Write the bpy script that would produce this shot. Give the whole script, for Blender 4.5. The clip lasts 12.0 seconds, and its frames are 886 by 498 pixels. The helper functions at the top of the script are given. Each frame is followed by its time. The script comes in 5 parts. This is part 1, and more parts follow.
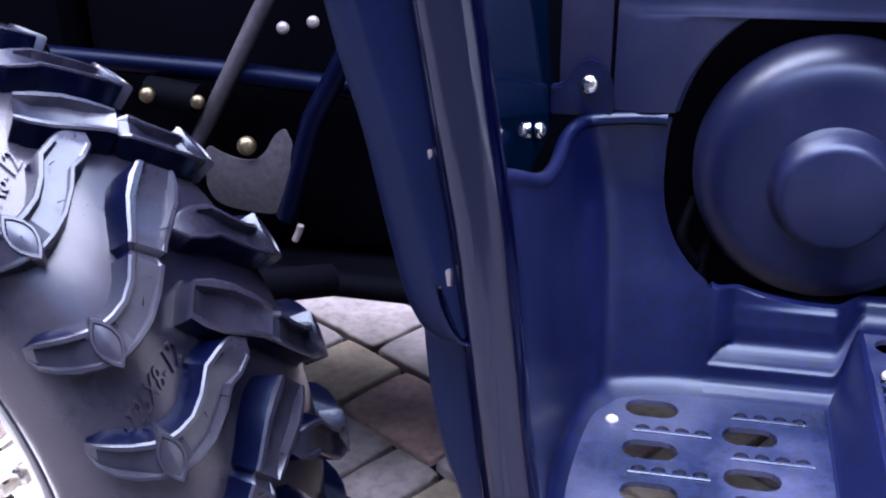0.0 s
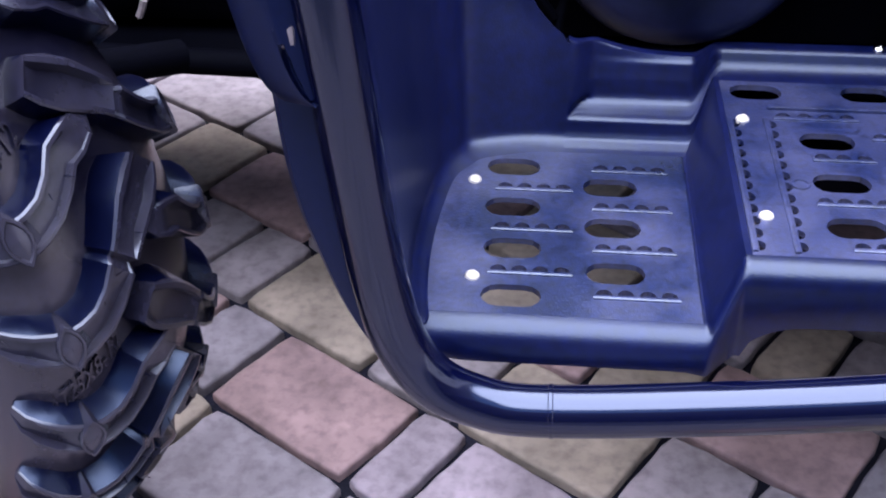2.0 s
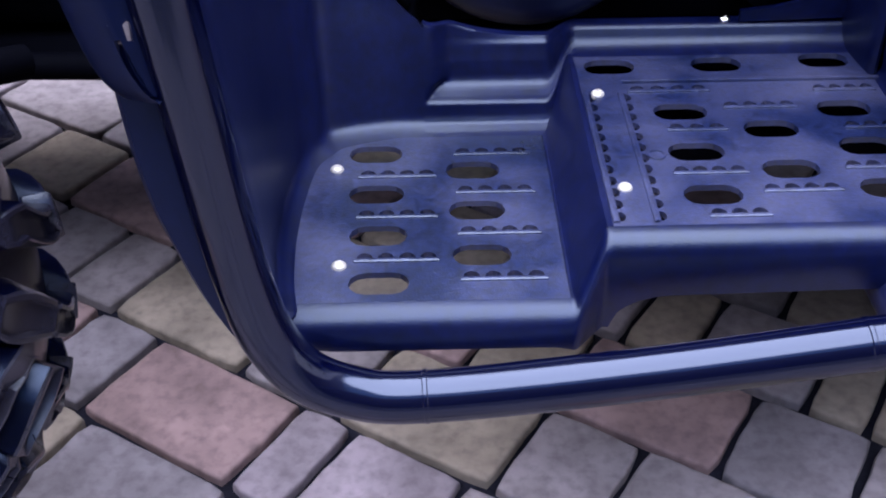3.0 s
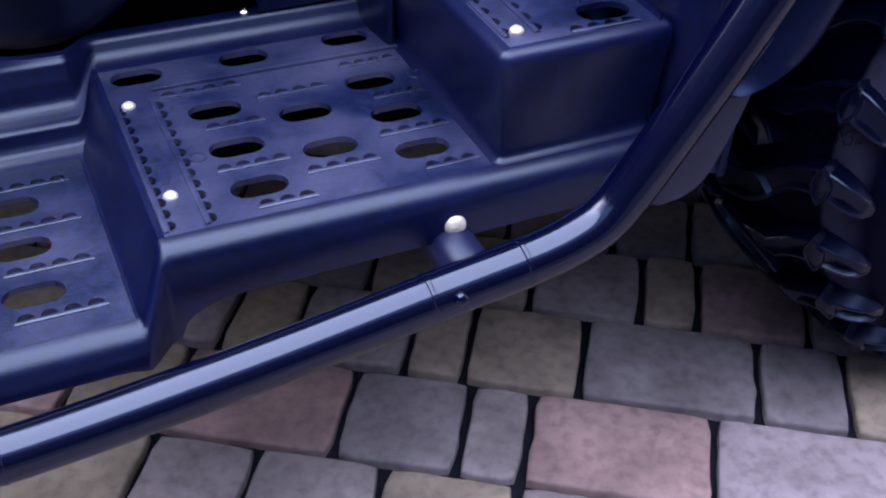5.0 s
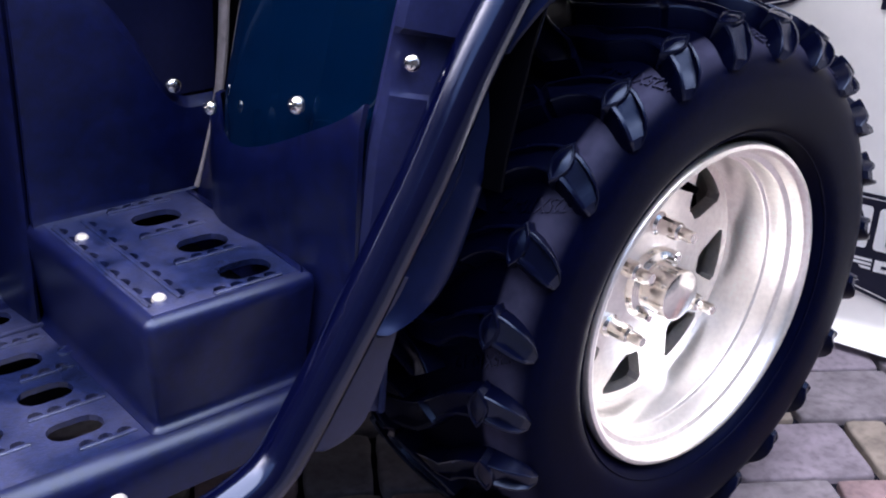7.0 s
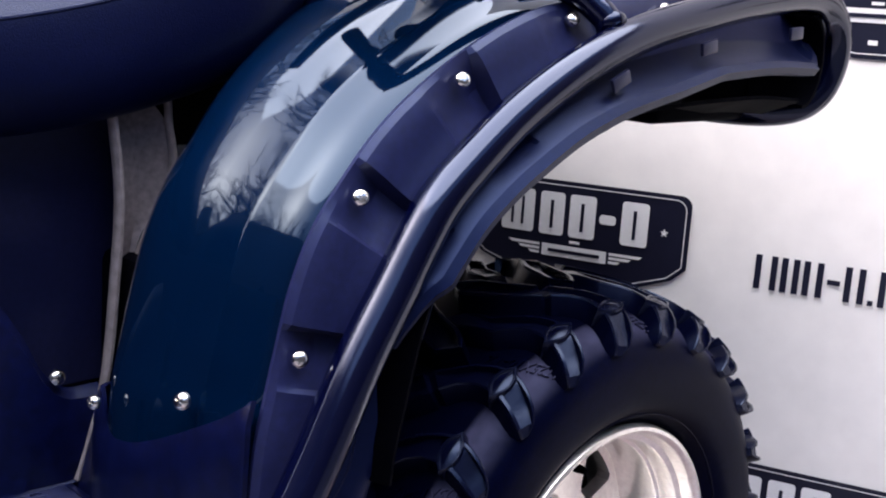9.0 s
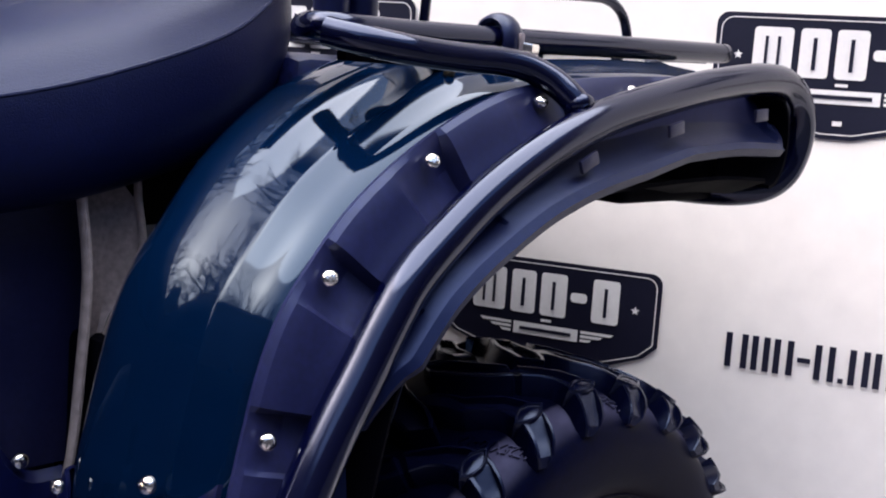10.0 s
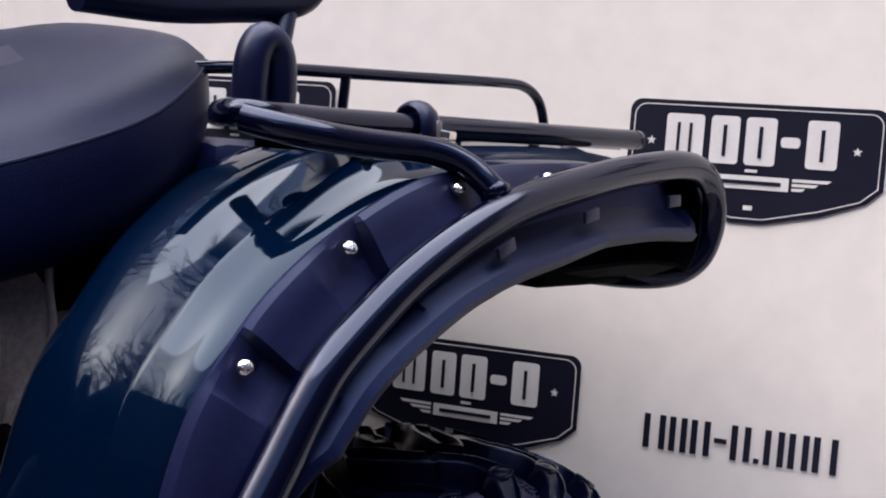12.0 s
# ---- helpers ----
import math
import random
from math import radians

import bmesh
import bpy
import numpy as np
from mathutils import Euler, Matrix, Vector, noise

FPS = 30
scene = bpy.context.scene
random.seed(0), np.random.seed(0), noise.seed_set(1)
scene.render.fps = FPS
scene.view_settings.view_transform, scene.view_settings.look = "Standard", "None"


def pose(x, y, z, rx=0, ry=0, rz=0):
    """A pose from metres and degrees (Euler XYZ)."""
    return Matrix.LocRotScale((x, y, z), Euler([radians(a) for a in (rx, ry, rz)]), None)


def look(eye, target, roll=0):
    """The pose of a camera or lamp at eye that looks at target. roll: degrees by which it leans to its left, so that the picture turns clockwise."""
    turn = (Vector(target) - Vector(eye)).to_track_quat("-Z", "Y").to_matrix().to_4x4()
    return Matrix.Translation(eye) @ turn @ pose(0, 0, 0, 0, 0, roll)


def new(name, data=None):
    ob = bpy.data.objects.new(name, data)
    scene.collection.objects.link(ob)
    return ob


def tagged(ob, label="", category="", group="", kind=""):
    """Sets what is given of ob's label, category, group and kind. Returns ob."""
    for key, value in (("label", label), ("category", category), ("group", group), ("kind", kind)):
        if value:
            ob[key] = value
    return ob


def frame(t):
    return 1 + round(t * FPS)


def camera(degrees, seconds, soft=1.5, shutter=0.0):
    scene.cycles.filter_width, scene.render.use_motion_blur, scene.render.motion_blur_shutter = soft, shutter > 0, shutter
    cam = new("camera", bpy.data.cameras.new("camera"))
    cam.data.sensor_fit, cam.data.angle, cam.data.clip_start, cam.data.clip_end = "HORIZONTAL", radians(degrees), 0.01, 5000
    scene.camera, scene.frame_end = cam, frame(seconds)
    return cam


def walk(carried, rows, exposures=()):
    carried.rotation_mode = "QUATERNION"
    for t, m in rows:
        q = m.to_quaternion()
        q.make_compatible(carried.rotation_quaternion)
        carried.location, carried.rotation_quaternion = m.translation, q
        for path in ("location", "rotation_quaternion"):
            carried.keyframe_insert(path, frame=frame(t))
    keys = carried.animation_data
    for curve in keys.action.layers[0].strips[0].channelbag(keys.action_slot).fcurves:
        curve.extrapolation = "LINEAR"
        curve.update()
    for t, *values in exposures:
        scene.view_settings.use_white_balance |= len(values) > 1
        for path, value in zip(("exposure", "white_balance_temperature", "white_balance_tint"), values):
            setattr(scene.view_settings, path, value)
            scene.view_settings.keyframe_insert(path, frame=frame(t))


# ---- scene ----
cam = camera(41.75, 12.0, soft=2.0)
# seconds, eye x y z, yaw, pitch, roll
ROWS = [
    (0.0, 0.1925, 0.1798, 0.8390, 12.671, -26.278, -0.931),
    (0.5, 0.1934, 0.1809, 0.8345, 12.489, -29.340, -0.999),
    (1.0, 0.1962, 0.1832, 0.8267, 11.333, -33.930, -1.052),
    (1.5, 0.2010, 0.1852, 0.8228, 8.764, -35.858, -0.980),
    (2.0, 0.2058, 0.1878, 0.8199, 5.851, -37.065, -0.819),
    (2.5, 0.2110, 0.1894, 0.8183, 2.534, -37.430, -0.617),
    (2.7, 0.2143, 0.1907, 0.8161, 1.220, -37.451, -0.574),
    (4.3, 0.2437, 0.1892, 0.8095, -16.192, -37.374, 1.101),
    (4.5, 0.2476, 0.1901, 0.8095, -18.488, -37.373, 1.287),
    (5.0, 0.2611, 0.1874, 0.8087, -24.752, -37.175, 1.824),
    (5.5, 0.2743, 0.1868, 0.8078, -30.923, -36.857, 2.355),
    (6.0, 0.2826, 0.1821, 0.8093, -36.324, -33.295, 2.582),
    (6.5, 0.2870, 0.1778, 0.8167, -38.790, -29.415, 2.751),
    (7.0, 0.2903, 0.1699, 0.8272, -41.172, -25.141, 2.804),
    (7.5, 0.2919, 0.1700, 0.8330, -42.239, -21.909, 3.054),
    (7.7, 0.2911, 0.1750, 0.8365, -42.641, -20.841, 3.296),
    (9.3, 0.2983, 0.1678, 0.8571, -46.162, -10.866, 3.668),
    (9.5, 0.2993, 0.1681, 0.8569, -46.282, -10.160, 3.715),
    (10.0, 0.2985, 0.1670, 0.8600, -46.806, -8.504, 3.851),
    (10.5, 0.2982, 0.1655, 0.8636, -47.656, -6.658, 3.936),
    (11.0, 0.2978, 0.1643, 0.8662, -48.030, -5.457, 4.002),
    (11.5, 0.2992, 0.1643, 0.8665, -49.340, -5.220, 4.032),
    (12.0, 0.3013, 0.1656, 0.8686, -50.402, -4.491, 4.168),
]
walk(cam, [(t, pose(x, y, z, 0, 0, yaw) @ pose(0, 0, 0, 90 + pitch) @ pose(0, 0, 0, 0, 0, roll)) for t, x, y, z, yaw, pitch, roll in ROWS],
     exposures=[(0.0, 3.40, 5700, 15), (1.2, 3.32, 5850, 15), (2.6, 2.82, 5750, 15), (4.5, 2.26, 5650, 16), (5.7, 2.34, 5800, 17), (6.5, 2.46, 5900, 16), (7.5, 2.48, 6000, 15), (9.5, 2.22, 6250, 14), (10.5, 2.05, 6350, 14), (12.0, 1.58, 6450, 15)])

# ---- world and light ----
world = bpy.data.worlds.new("overcast_sky")
scene.world = world
world.use_nodes = True
wn = world.node_tree.nodes
sky = wn.new("ShaderNodeTexSky")
sky.sky_type, sky.sun_disc = "NISHITA", False
sky.sun_elevation, sky.sun_rotation = radians(44), radians(298)
sky.air_density, sky.dust_density, sky.ozone_density = 1.0, 2.5, 1.0
wn["Background"].inputs["Strength"].default_value = 0.12
world.node_tree.links.new(sky.outputs[0], wn["Background"].inputs["Color"])
sun = new("sun", bpy.data.lights.new("sun", "SUN"))
sun.data.energy, sun.data.angle, sun.data.color = 2.0, radians(76), (1.0, 0.97, 0.96)
sun.matrix_world = look((0.5, 0.75, 6.0), (0.6, 0.9, 0.3))


# ---- materials ----
def material(name, color, rough=0.5, metal=0.0, vary=0.25, grain=60.0, bump=0.1, bump_scale=400.0, coat=0.0, dust=0.0, spec=0.5, rough_vary=0.15, sheen=(0.80, 0.86, 1.0)):
    """A painted, moulded or metal surface: two scales of tone, uneven gloss, fine relief, and a thin film of dust."""
    m = bpy.data.materials.new(name)
    m.use_nodes = True
    nt = m.node_tree
    n, l = nt.nodes, nt.links
    b = n["Principled BSDF"]
    geo = n.new("ShaderNodeTexCoord")
    big, fine = n.new("ShaderNodeTexNoise"), n.new("ShaderNodeTexNoise")
    big.inputs["Scale"].default_value, big.inputs["Detail"].default_value = grain * 0.15, 5.0
    fine.inputs["Scale"].default_value, fine.inputs["Detail"].default_value = grain * 3.0, 3.0
    for tex in (big, fine):
        l.new(geo.outputs["Object"], tex.inputs["Vector"])
    mix = n.new("ShaderNodeMath")
    mix.operation = "MULTIPLY"
    l.new(big.outputs["Fac"], mix.inputs[0])
    l.new(fine.outputs["Fac"], mix.inputs[1])
    ramp = n.new("ShaderNodeMapRange")
    ramp.inputs["From Min"].default_value, ramp.inputs["From Max"].default_value = 0.1, 0.42
    ramp.inputs["To Min"].default_value, ramp.inputs["To Max"].default_value = 1 - vary, 1 + vary
    l.new(mix.outputs[0], ramp.inputs["Value"])
    tone = n.new("ShaderNodeMix")
    tone.data_type, tone.blend_type = "RGBA", "MULTIPLY"
    tone.inputs["Factor"].default_value = 1.0
    tone.inputs["A"].default_value = (*color, 1)
    l.new(ramp.outputs[0], tone.inputs["B"])
    last = tone.outputs["Result"]
    if dust:
        film = n.new("ShaderNodeMix")
        film.data_type = "RGBA"
        film.inputs["B"].default_value = (0.155, 0.138, 0.148, 1)
        cut = n.new("ShaderNodeMapRange")
        cut.inputs["From Min"].default_value, cut.inputs["From Max"].default_value = 0.42, 0.72
        cut.inputs["To Max"].default_value = dust
        l.new(big.outputs["Fac"], cut.inputs["Value"])
        l.new(cut.outputs[0], film.inputs["Factor"])
        l.new(last, film.inputs["A"])
        last = film.outputs["Result"]
    l.new(last, b.inputs["Base Color"])
    gloss = n.new("ShaderNodeMapRange")
    gloss.inputs["To Min"].default_value, gloss.inputs["To Max"].default_value = rough * (1 - rough_vary), min(1.0, rough * (1 + rough_vary))
    l.new(big.outputs["Fac"], gloss.inputs["Value"])
    l.new(gloss.outputs[0], b.inputs["Roughness"])
    b.inputs["Metallic"].default_value = metal
    b.inputs["Specular IOR Level"].default_value = spec
    b.inputs["Specular Tint"].default_value = (*sheen, 1)
    b.inputs["Coat Weight"].default_value = coat
    b.inputs["Coat Roughness"].default_value = 0.04
    if bump:
        relief, bm_ = n.new("ShaderNodeTexNoise"), n.new("ShaderNodeBump")
        relief.inputs["Scale"].default_value, relief.inputs["Detail"].default_value = bump_scale, 2.0
        l.new(geo.outputs["Object"], relief.inputs["Vector"])
        bm_.inputs["Strength"].default_value, bm_.inputs["Distance"].default_value = bump, 0.001
        l.new(relief.outputs["Fac"], bm_.inputs["Height"])
        l.new(bm_.outputs[0], b.inputs["Normal"])
    return m


PLASTIC = material("moulded_black_plastic", (0.0010, 0.0023, 0.0240), 0.34, vary=0.55, grain=40, bump=0.14, bump_scale=700, dust=0.022, spec=0.42, rough_vary=0.35, sheen=(0.72, 0.82, 1.0))
# step tops: scuffs and dust, plus light from above put into a paler base
STEP = material("scuffed_lit_plastic", (0.0068, 0.0108, 0.0450), 0.32, vary=0.75, grain=70, bump=0.30, bump_scale=520, dust=0.20, spec=0.66, rough_vary=0.4, sheen=(0.76, 0.86, 1.0))
COVER = material("satin_cover_plastic", (0.0052, 0.0064, 0.0290), 0.36, vary=0.3, bump=0.10, bump_scale=1200, dust=0.045, spec=0.44, sheen=(0.68, 0.77, 1.0))
# two tones of one flare plastic: lit side and shaded lip, put into the colour
FLARE_LIT = material("lit_flare_plastic", (0.0062, 0.0078, 0.0400), 0.42, vary=0.3, bump=0.10, bump_scale=1200, dust=0.025, spec=0.42, sheen=(0.62, 0.74, 1.0))
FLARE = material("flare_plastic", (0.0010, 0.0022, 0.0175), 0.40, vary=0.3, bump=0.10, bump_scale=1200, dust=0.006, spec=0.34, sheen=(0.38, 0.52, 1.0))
PANEL = material("dusty_side_panel_plastic", (0.0062, 0.0070, 0.0270), 0.40, vary=0.3, bump=0.10, bump_scale=1200, dust=0.06, spec=0.5, sheen=(0.72, 0.78, 1.0))
PAINT = material("gloss_black_paint", (0.0003, 0.0006, 0.0085), 0.13, vary=0.1, bump=0.0, dust=0.004, spec=0.62, sheen=(0.66, 0.74, 1.0))
RUBBER = material("tyre_rubber", (0.0006, 0.0010, 0.0080), 0.36, vary=0.4, bump=0.08, bump_scale=400, dust=0.002, spec=0.11, sheen=(0.50, 0.62, 1.0))
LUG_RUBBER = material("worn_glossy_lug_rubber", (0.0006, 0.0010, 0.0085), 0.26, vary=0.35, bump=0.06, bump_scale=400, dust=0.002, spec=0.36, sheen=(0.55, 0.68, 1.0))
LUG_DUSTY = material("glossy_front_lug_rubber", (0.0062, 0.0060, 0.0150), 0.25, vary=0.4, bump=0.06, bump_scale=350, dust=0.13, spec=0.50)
RUBBER_DUSTY = material("dusty_tyre_rubber", (0.0066, 0.0060, 0.0150), 0.25, vary=0.4, bump=0.05, bump_scale=350, dust=0.15, spec=0.55, sheen=(0.92, 0.90, 1.0))
ALLOY = material("machined_alloy", (0.95, 0.90, 0.84), 0.30, 0.85, vary=0.10, bump=0.05, bump_scale=250, sheen=(1, 1, 1))
CHROME = material("bright_zinc", (0.86, 0.82, 0.76), 0.16, 1.0, vary=0.10, bump=0.0, sheen=(1, 1, 1))
RIVET = material("dull_bright_rivet", (0.56, 0.52, 0.48), 0.42, 0.45, vary=0.15, bump=0.0, sheen=(1, 1, 1))
BRASS = material("yellow_zinc", (0.17, 0.135, 0.085), 0.45, 1.0, vary=0.2, bump=0.0)
GREEN = material("dark_green_gloss_paint", (0.0002, 0.0041, 0.0165), 0.055, vary=0.12, bump=0.0, spec=0.40, rough_vary=0.1, sheen=(0.62, 0.80, 1.0))
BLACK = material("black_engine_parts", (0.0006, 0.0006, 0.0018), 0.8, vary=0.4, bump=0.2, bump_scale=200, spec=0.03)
STEEL = material("worn_grey_steel", (0.22, 0.188, 0.195), 0.5, 0.5, vary=0.35, bump=0.2, bump_scale=200, dust=0.2)
VINYL = material("black_seat_vinyl", (0.0010, 0.0020, 0.0190), 0.40, vary=0.2, bump=0.35, bump_scale=700, spec=0.2, sheen=(0.62, 0.72, 1.0))
BANNER = material("white_banner_vinyl", (0.88, 0.83, 0.77), 0.5, vary=0.05, grain=8, bump=0.12, bump_scale=14)
PRINT = material("black_banner_print", (0.008, 0.008, 0.020), 0.4, vary=0.15, bump=0.0)
PRINT_WHITE = material("white_banner_print", (0.78, 0.76, 0.74), 0.4, vary=0.04, bump=0.0)
SAND = material("dark_joint_sand", (0.0065, 0.0062, 0.0110), 0.9, vary=0.6, grain=90, bump=0.8, bump_scale=260, spec=0.1)
DARK_APRON = material("dark_apron", (0.042, 0.041, 0.046), 0.85, vary=0.35, grain=40, bump=0.6, bump_scale=180)
ZINC = material("dull_pale_zinc", (0.26, 0.225, 0.225), 0.45, 0.35, vary=0.35, grain=30, bump=0.2, bump_scale=200, dust=0.1)
BRACKET = material("dull_dark_steel", (0.052, 0.046, 0.058), 0.5, 0.3, vary=0.35, bump=0.2, bump_scale=200)
RENDERED = material("rendered_wall", (0.060, 0.057, 0.062), 0.85, vary=0.3, grain=6, bump=0.4, bump_scale=60)
BARK = material("grey_bark", (0.055, 0.048, 0.045), 0.9, vary=0.4, grain=30, bump=0.6, bump_scale=90)


def shoulder_light(m, r0, r1, w0, w1):
    """Paints the light on a tyre's shoulder, and its dust, as a bluish band: fades in from radius r0 to r1 and begins
    w0 to w1 beside the tread's middle.
    """
    nt = m.node_tree
    n, l = nt.nodes, nt.links
    b = n["Principled BSDF"]
    co, split = n.new("ShaderNodeTexCoord"), n.new("ShaderNodeSeparateXYZ")
    l.new(co.outputs["Object"], split.inputs[0])
    flat, far = n.new("ShaderNodeCombineXYZ"), n.new("ShaderNodeVectorMath")
    l.new(split.outputs["X"], flat.inputs["X"])
    l.new(split.outputs["Z"], flat.inputs["Y"])
    far.operation = "LENGTH"
    l.new(flat.outputs[0], far.inputs[0])
    side = n.new("ShaderNodeMath")
    side.operation = "ABSOLUTE"
    l.new(split.outputs["Y"], side.inputs[0])
    spread, tex = n.new("ShaderNodeMath"), n.new("ShaderNodeTexNoise")
    tex.inputs["Scale"].default_value, tex.inputs["Detail"].default_value = 38.0, 5.0
    l.new(co.outputs["Object"], tex.inputs["Vector"])
    spread.operation = "MULTIPLY"
    for source, a, c, slot in ((far.outputs["Value"], r0, r1, 0), (side.outputs[0], w0, w1, 1)):
        fade = n.new("ShaderNodeMapRange")
        fade.interpolation_type = "SMOOTHSTEP"
        fade.inputs["From Min"].default_value, fade.inputs["From Max"].default_value = a, c
        l.new(source, fade.inputs["Value"])
        l.new(fade.outputs[0], spread.inputs[slot])
    patchy = n.new("ShaderNodeMath")
    patchy.operation = "MULTIPLY"
    l.new(spread.outputs[0], patchy.inputs[0])
    l.new(tex.outputs["Fac"], patchy.inputs[1])
    film = n.new("ShaderNodeMix")
    film.data_type = "RGBA"
    film.inputs["B"].default_value = (0.068, 0.066, 0.115, 1)
    old = b.inputs["Base Color"].links[0].from_socket
    l.new(old, film.inputs["A"])
    l.new(patchy.outputs[0], film.inputs["Factor"])
    l.new(film.outputs["Result"], b.inputs["Base Color"])
    return m


SHOULDER = shoulder_light(material("lit_shouldered_rubber", (0.0005, 0.0008, 0.0070), 0.42, vary=0.4, bump=0.08, bump_scale=400, dust=0.0, spec=0.045, sheen=(0.42, 0.55, 1.0)), 0.251, 0.268, 0.083, 0.089)


def stone_material():
    """Tumbled concrete pavers: grey, rose and straw stones, mottled, with pits and pale bloom."""
    m = bpy.data.materials.new("tumbled_concrete_paver")
    m.use_nodes = True
    n, l = m.node_tree.nodes, m.node_tree.links
    b = n["Principled BSDF"]
    info, geo = n.new("ShaderNodeObjectInfo"), n.new("ShaderNodeNewGeometry")
    blotch, speck = n.new("ShaderNodeTexNoise"), n.new("ShaderNodeTexNoise")
    for tex, scale, detail in ((blotch, 16.0, 8.0), (speck, 75.0, 5.0)):
        tex.inputs["Scale"].default_value, tex.inputs["Detail"].default_value = scale, detail
        l.new(geo.outputs["Position"], tex.inputs["Vector"])
    ramp = n.new("ShaderNodeMix")
    ramp.data_type, ramp.blend_type = "RGBA", "MULTIPLY"
    ramp.inputs["Factor"].default_value = 1.0
    l.new(info.outputs["Color"], ramp.inputs["A"])
    val = n.new("ShaderNodeMapRange")
    val.inputs["From Min"].default_value, val.inputs["From Max"].default_value = 0.28, 0.75
    val.inputs["To Min"].default_value, val.inputs["To Max"].default_value = 0.66, 1.36
    l.new(blotch.outputs["Fac"], val.inputs["Value"])
    l.new(val.outputs[0], ramp.inputs["B"])
    pit = n.new("ShaderNodeMapRange")
    pit.inputs["From Min"].default_value, pit.inputs["From Max"].default_value = 0.26, 0.56
    pit.inputs["To Min"].default_value, pit.inputs["To Max"].default_value = 0.72, 1.10
    l.new(speck.outputs["Fac"], pit.inputs["Value"])
    two = n.new("ShaderNodeMix")
    two.data_type, two.blend_type = "RGBA", "MULTIPLY"
    two.inputs["Factor"].default_value = 1.0
    l.new(ramp.outputs["Result"], two.inputs["A"])
    l.new(pit.outputs[0], two.inputs["B"])
    l.new(two.outputs["Result"], b.inputs["Base Color"])
    b.inputs["Roughness"].default_value = 0.82
    b.inputs["Specular IOR Level"].default_value = 0.35
    add, bump = n.new("ShaderNodeMath"), n.new("ShaderNodeBump")
    l.new(blotch.outputs["Fac"], add.inputs[0])
    l.new(speck.outputs["Fac"], add.inputs[1])
    l.new(add.outputs[0], bump.inputs["Height"])
    bump.inputs["Strength"].default_value, bump.inputs["Distance"].default_value = 0.35, 0.002
    l.new(bump.outputs[0], b.inputs["Normal"])
    return m


STONE = stone_material()


# ---- mesh helpers ----
def shade(bm, angle=40):
    lim = radians(angle)
    for f in bm.faces:
        f.smooth = True
    for e in bm.edges:
        if len(e.link_faces) == 2 and e.calc_face_angle(0) > lim:
            e.smooth = False
    return bm


def world_of(ob):
    return (world_of(ob.parent) @ ob.matrix_parent_inverse if ob.parent else Matrix()) @ ob.matrix_basis


def under(ob, parent, at=None):
    """Hangs ob under its thing without moving it; places are the world's."""
    if parent:
        ob.parent = parent
        ob.matrix_parent_inverse = world_of(parent).inverted()
    if at is not None:
        ob.matrix_basis = at
    return ob


def part(name, bm, mat, parent=None, label="", angle=40, at=None, recalc=True):
    """Links a bmesh as one mesh object, under a thing or a part if one is given."""
    if recalc:
        bmesh.ops.recalc_face_normals(bm, faces=bm.faces)
    shade(bm, angle)
    me = bpy.data.meshes.new(name)
    bm.to_mesh(me)
    bm.free()
    me.materials.append(mat)
    return tagged(under(new(name, me), parent, at), label)


def thing(name, label, category, at=(0, 0, 0), group="", kind=""):
    ob = new(name)
    ob.empty_display_size = 0.1
    ob.location = at
    return tagged(ob, label, category, group, kind)


def spline(pts, n=8):
    """Catmull-Rom through the points, n steps to a span."""
    p = [Vector(q) for q in pts]
    p = [2 * p[0] - p[1]] + p + [2 * p[-1] - p[-2]]
    out = []
    for i in range(1, len(p) - 2):
        a, b, c, d = p[i - 1:i + 3]
        for k in range(n):
            t = k / n
            out.append(0.5 * (2 * b + (c - a) * t + (2 * a - 5 * b + 4 * c - d) * t * t + (3 * b - a - 3 * c + d) * t ** 3))
    return out + [p[-2]]


def spline_rows(rows, n=4):
    """Smooths rows of points across the rows."""
    cols = [spline(c, n) for c in zip(*rows)]
    return [list(r) for r in zip(*cols)]


def tube(pts, r, segs=16, cap=True, flat=1.0, bm=None, hole=0.0):
    """A round bar along the points; flat squeezes it along its second axis."""
    bm = bm or bmesh.new()
    pts = [Vector(q) for q in pts]
    rings, up = [], None
    for i, q in enumerate(pts):
        d = (pts[min(i + 1, len(pts) - 1)] - pts[max(i - 1, 0)]).normalized()
        if up is None:
            up = d.cross(Vector((0, 0, 1)) if abs(d.z) < 0.9 else Vector((0, 1, 0))).normalized()
        up = (up - d * up.dot(d)).normalized()
        side = d.cross(up)
        rr = r(i / (len(pts) - 1)) if callable(r) else r
        rings.append([bm.verts.new(q + rr * (math.cos(a) * up * flat + math.sin(a) * side)) for a in (2 * math.pi * k / segs for k in range(segs))])
    for a, b in zip(rings, rings[1:]):
        for k in range(segs):
            bm.faces.new((a[k], a[(k + 1) % segs], b[(k + 1) % segs], b[k]))
    if cap:
        bm.faces.new(rings[0])
        bm.faces.new(rings[-1][::-1])
    return bm


def sheet(rows, closed=False, bm=None):
    """A skin over rows of points."""
    bm = bm or bmesh.new()
    vs = [[bm.verts.new(q) for q in row] for row in rows]
    for a, b in zip(vs, vs[1:]):
        m = len(a)
        for k in range(m if closed else m - 1):
            bm.faces.new((a[k], a[(k + 1) % m], b[(k + 1) % m], b[k]))
    return bm


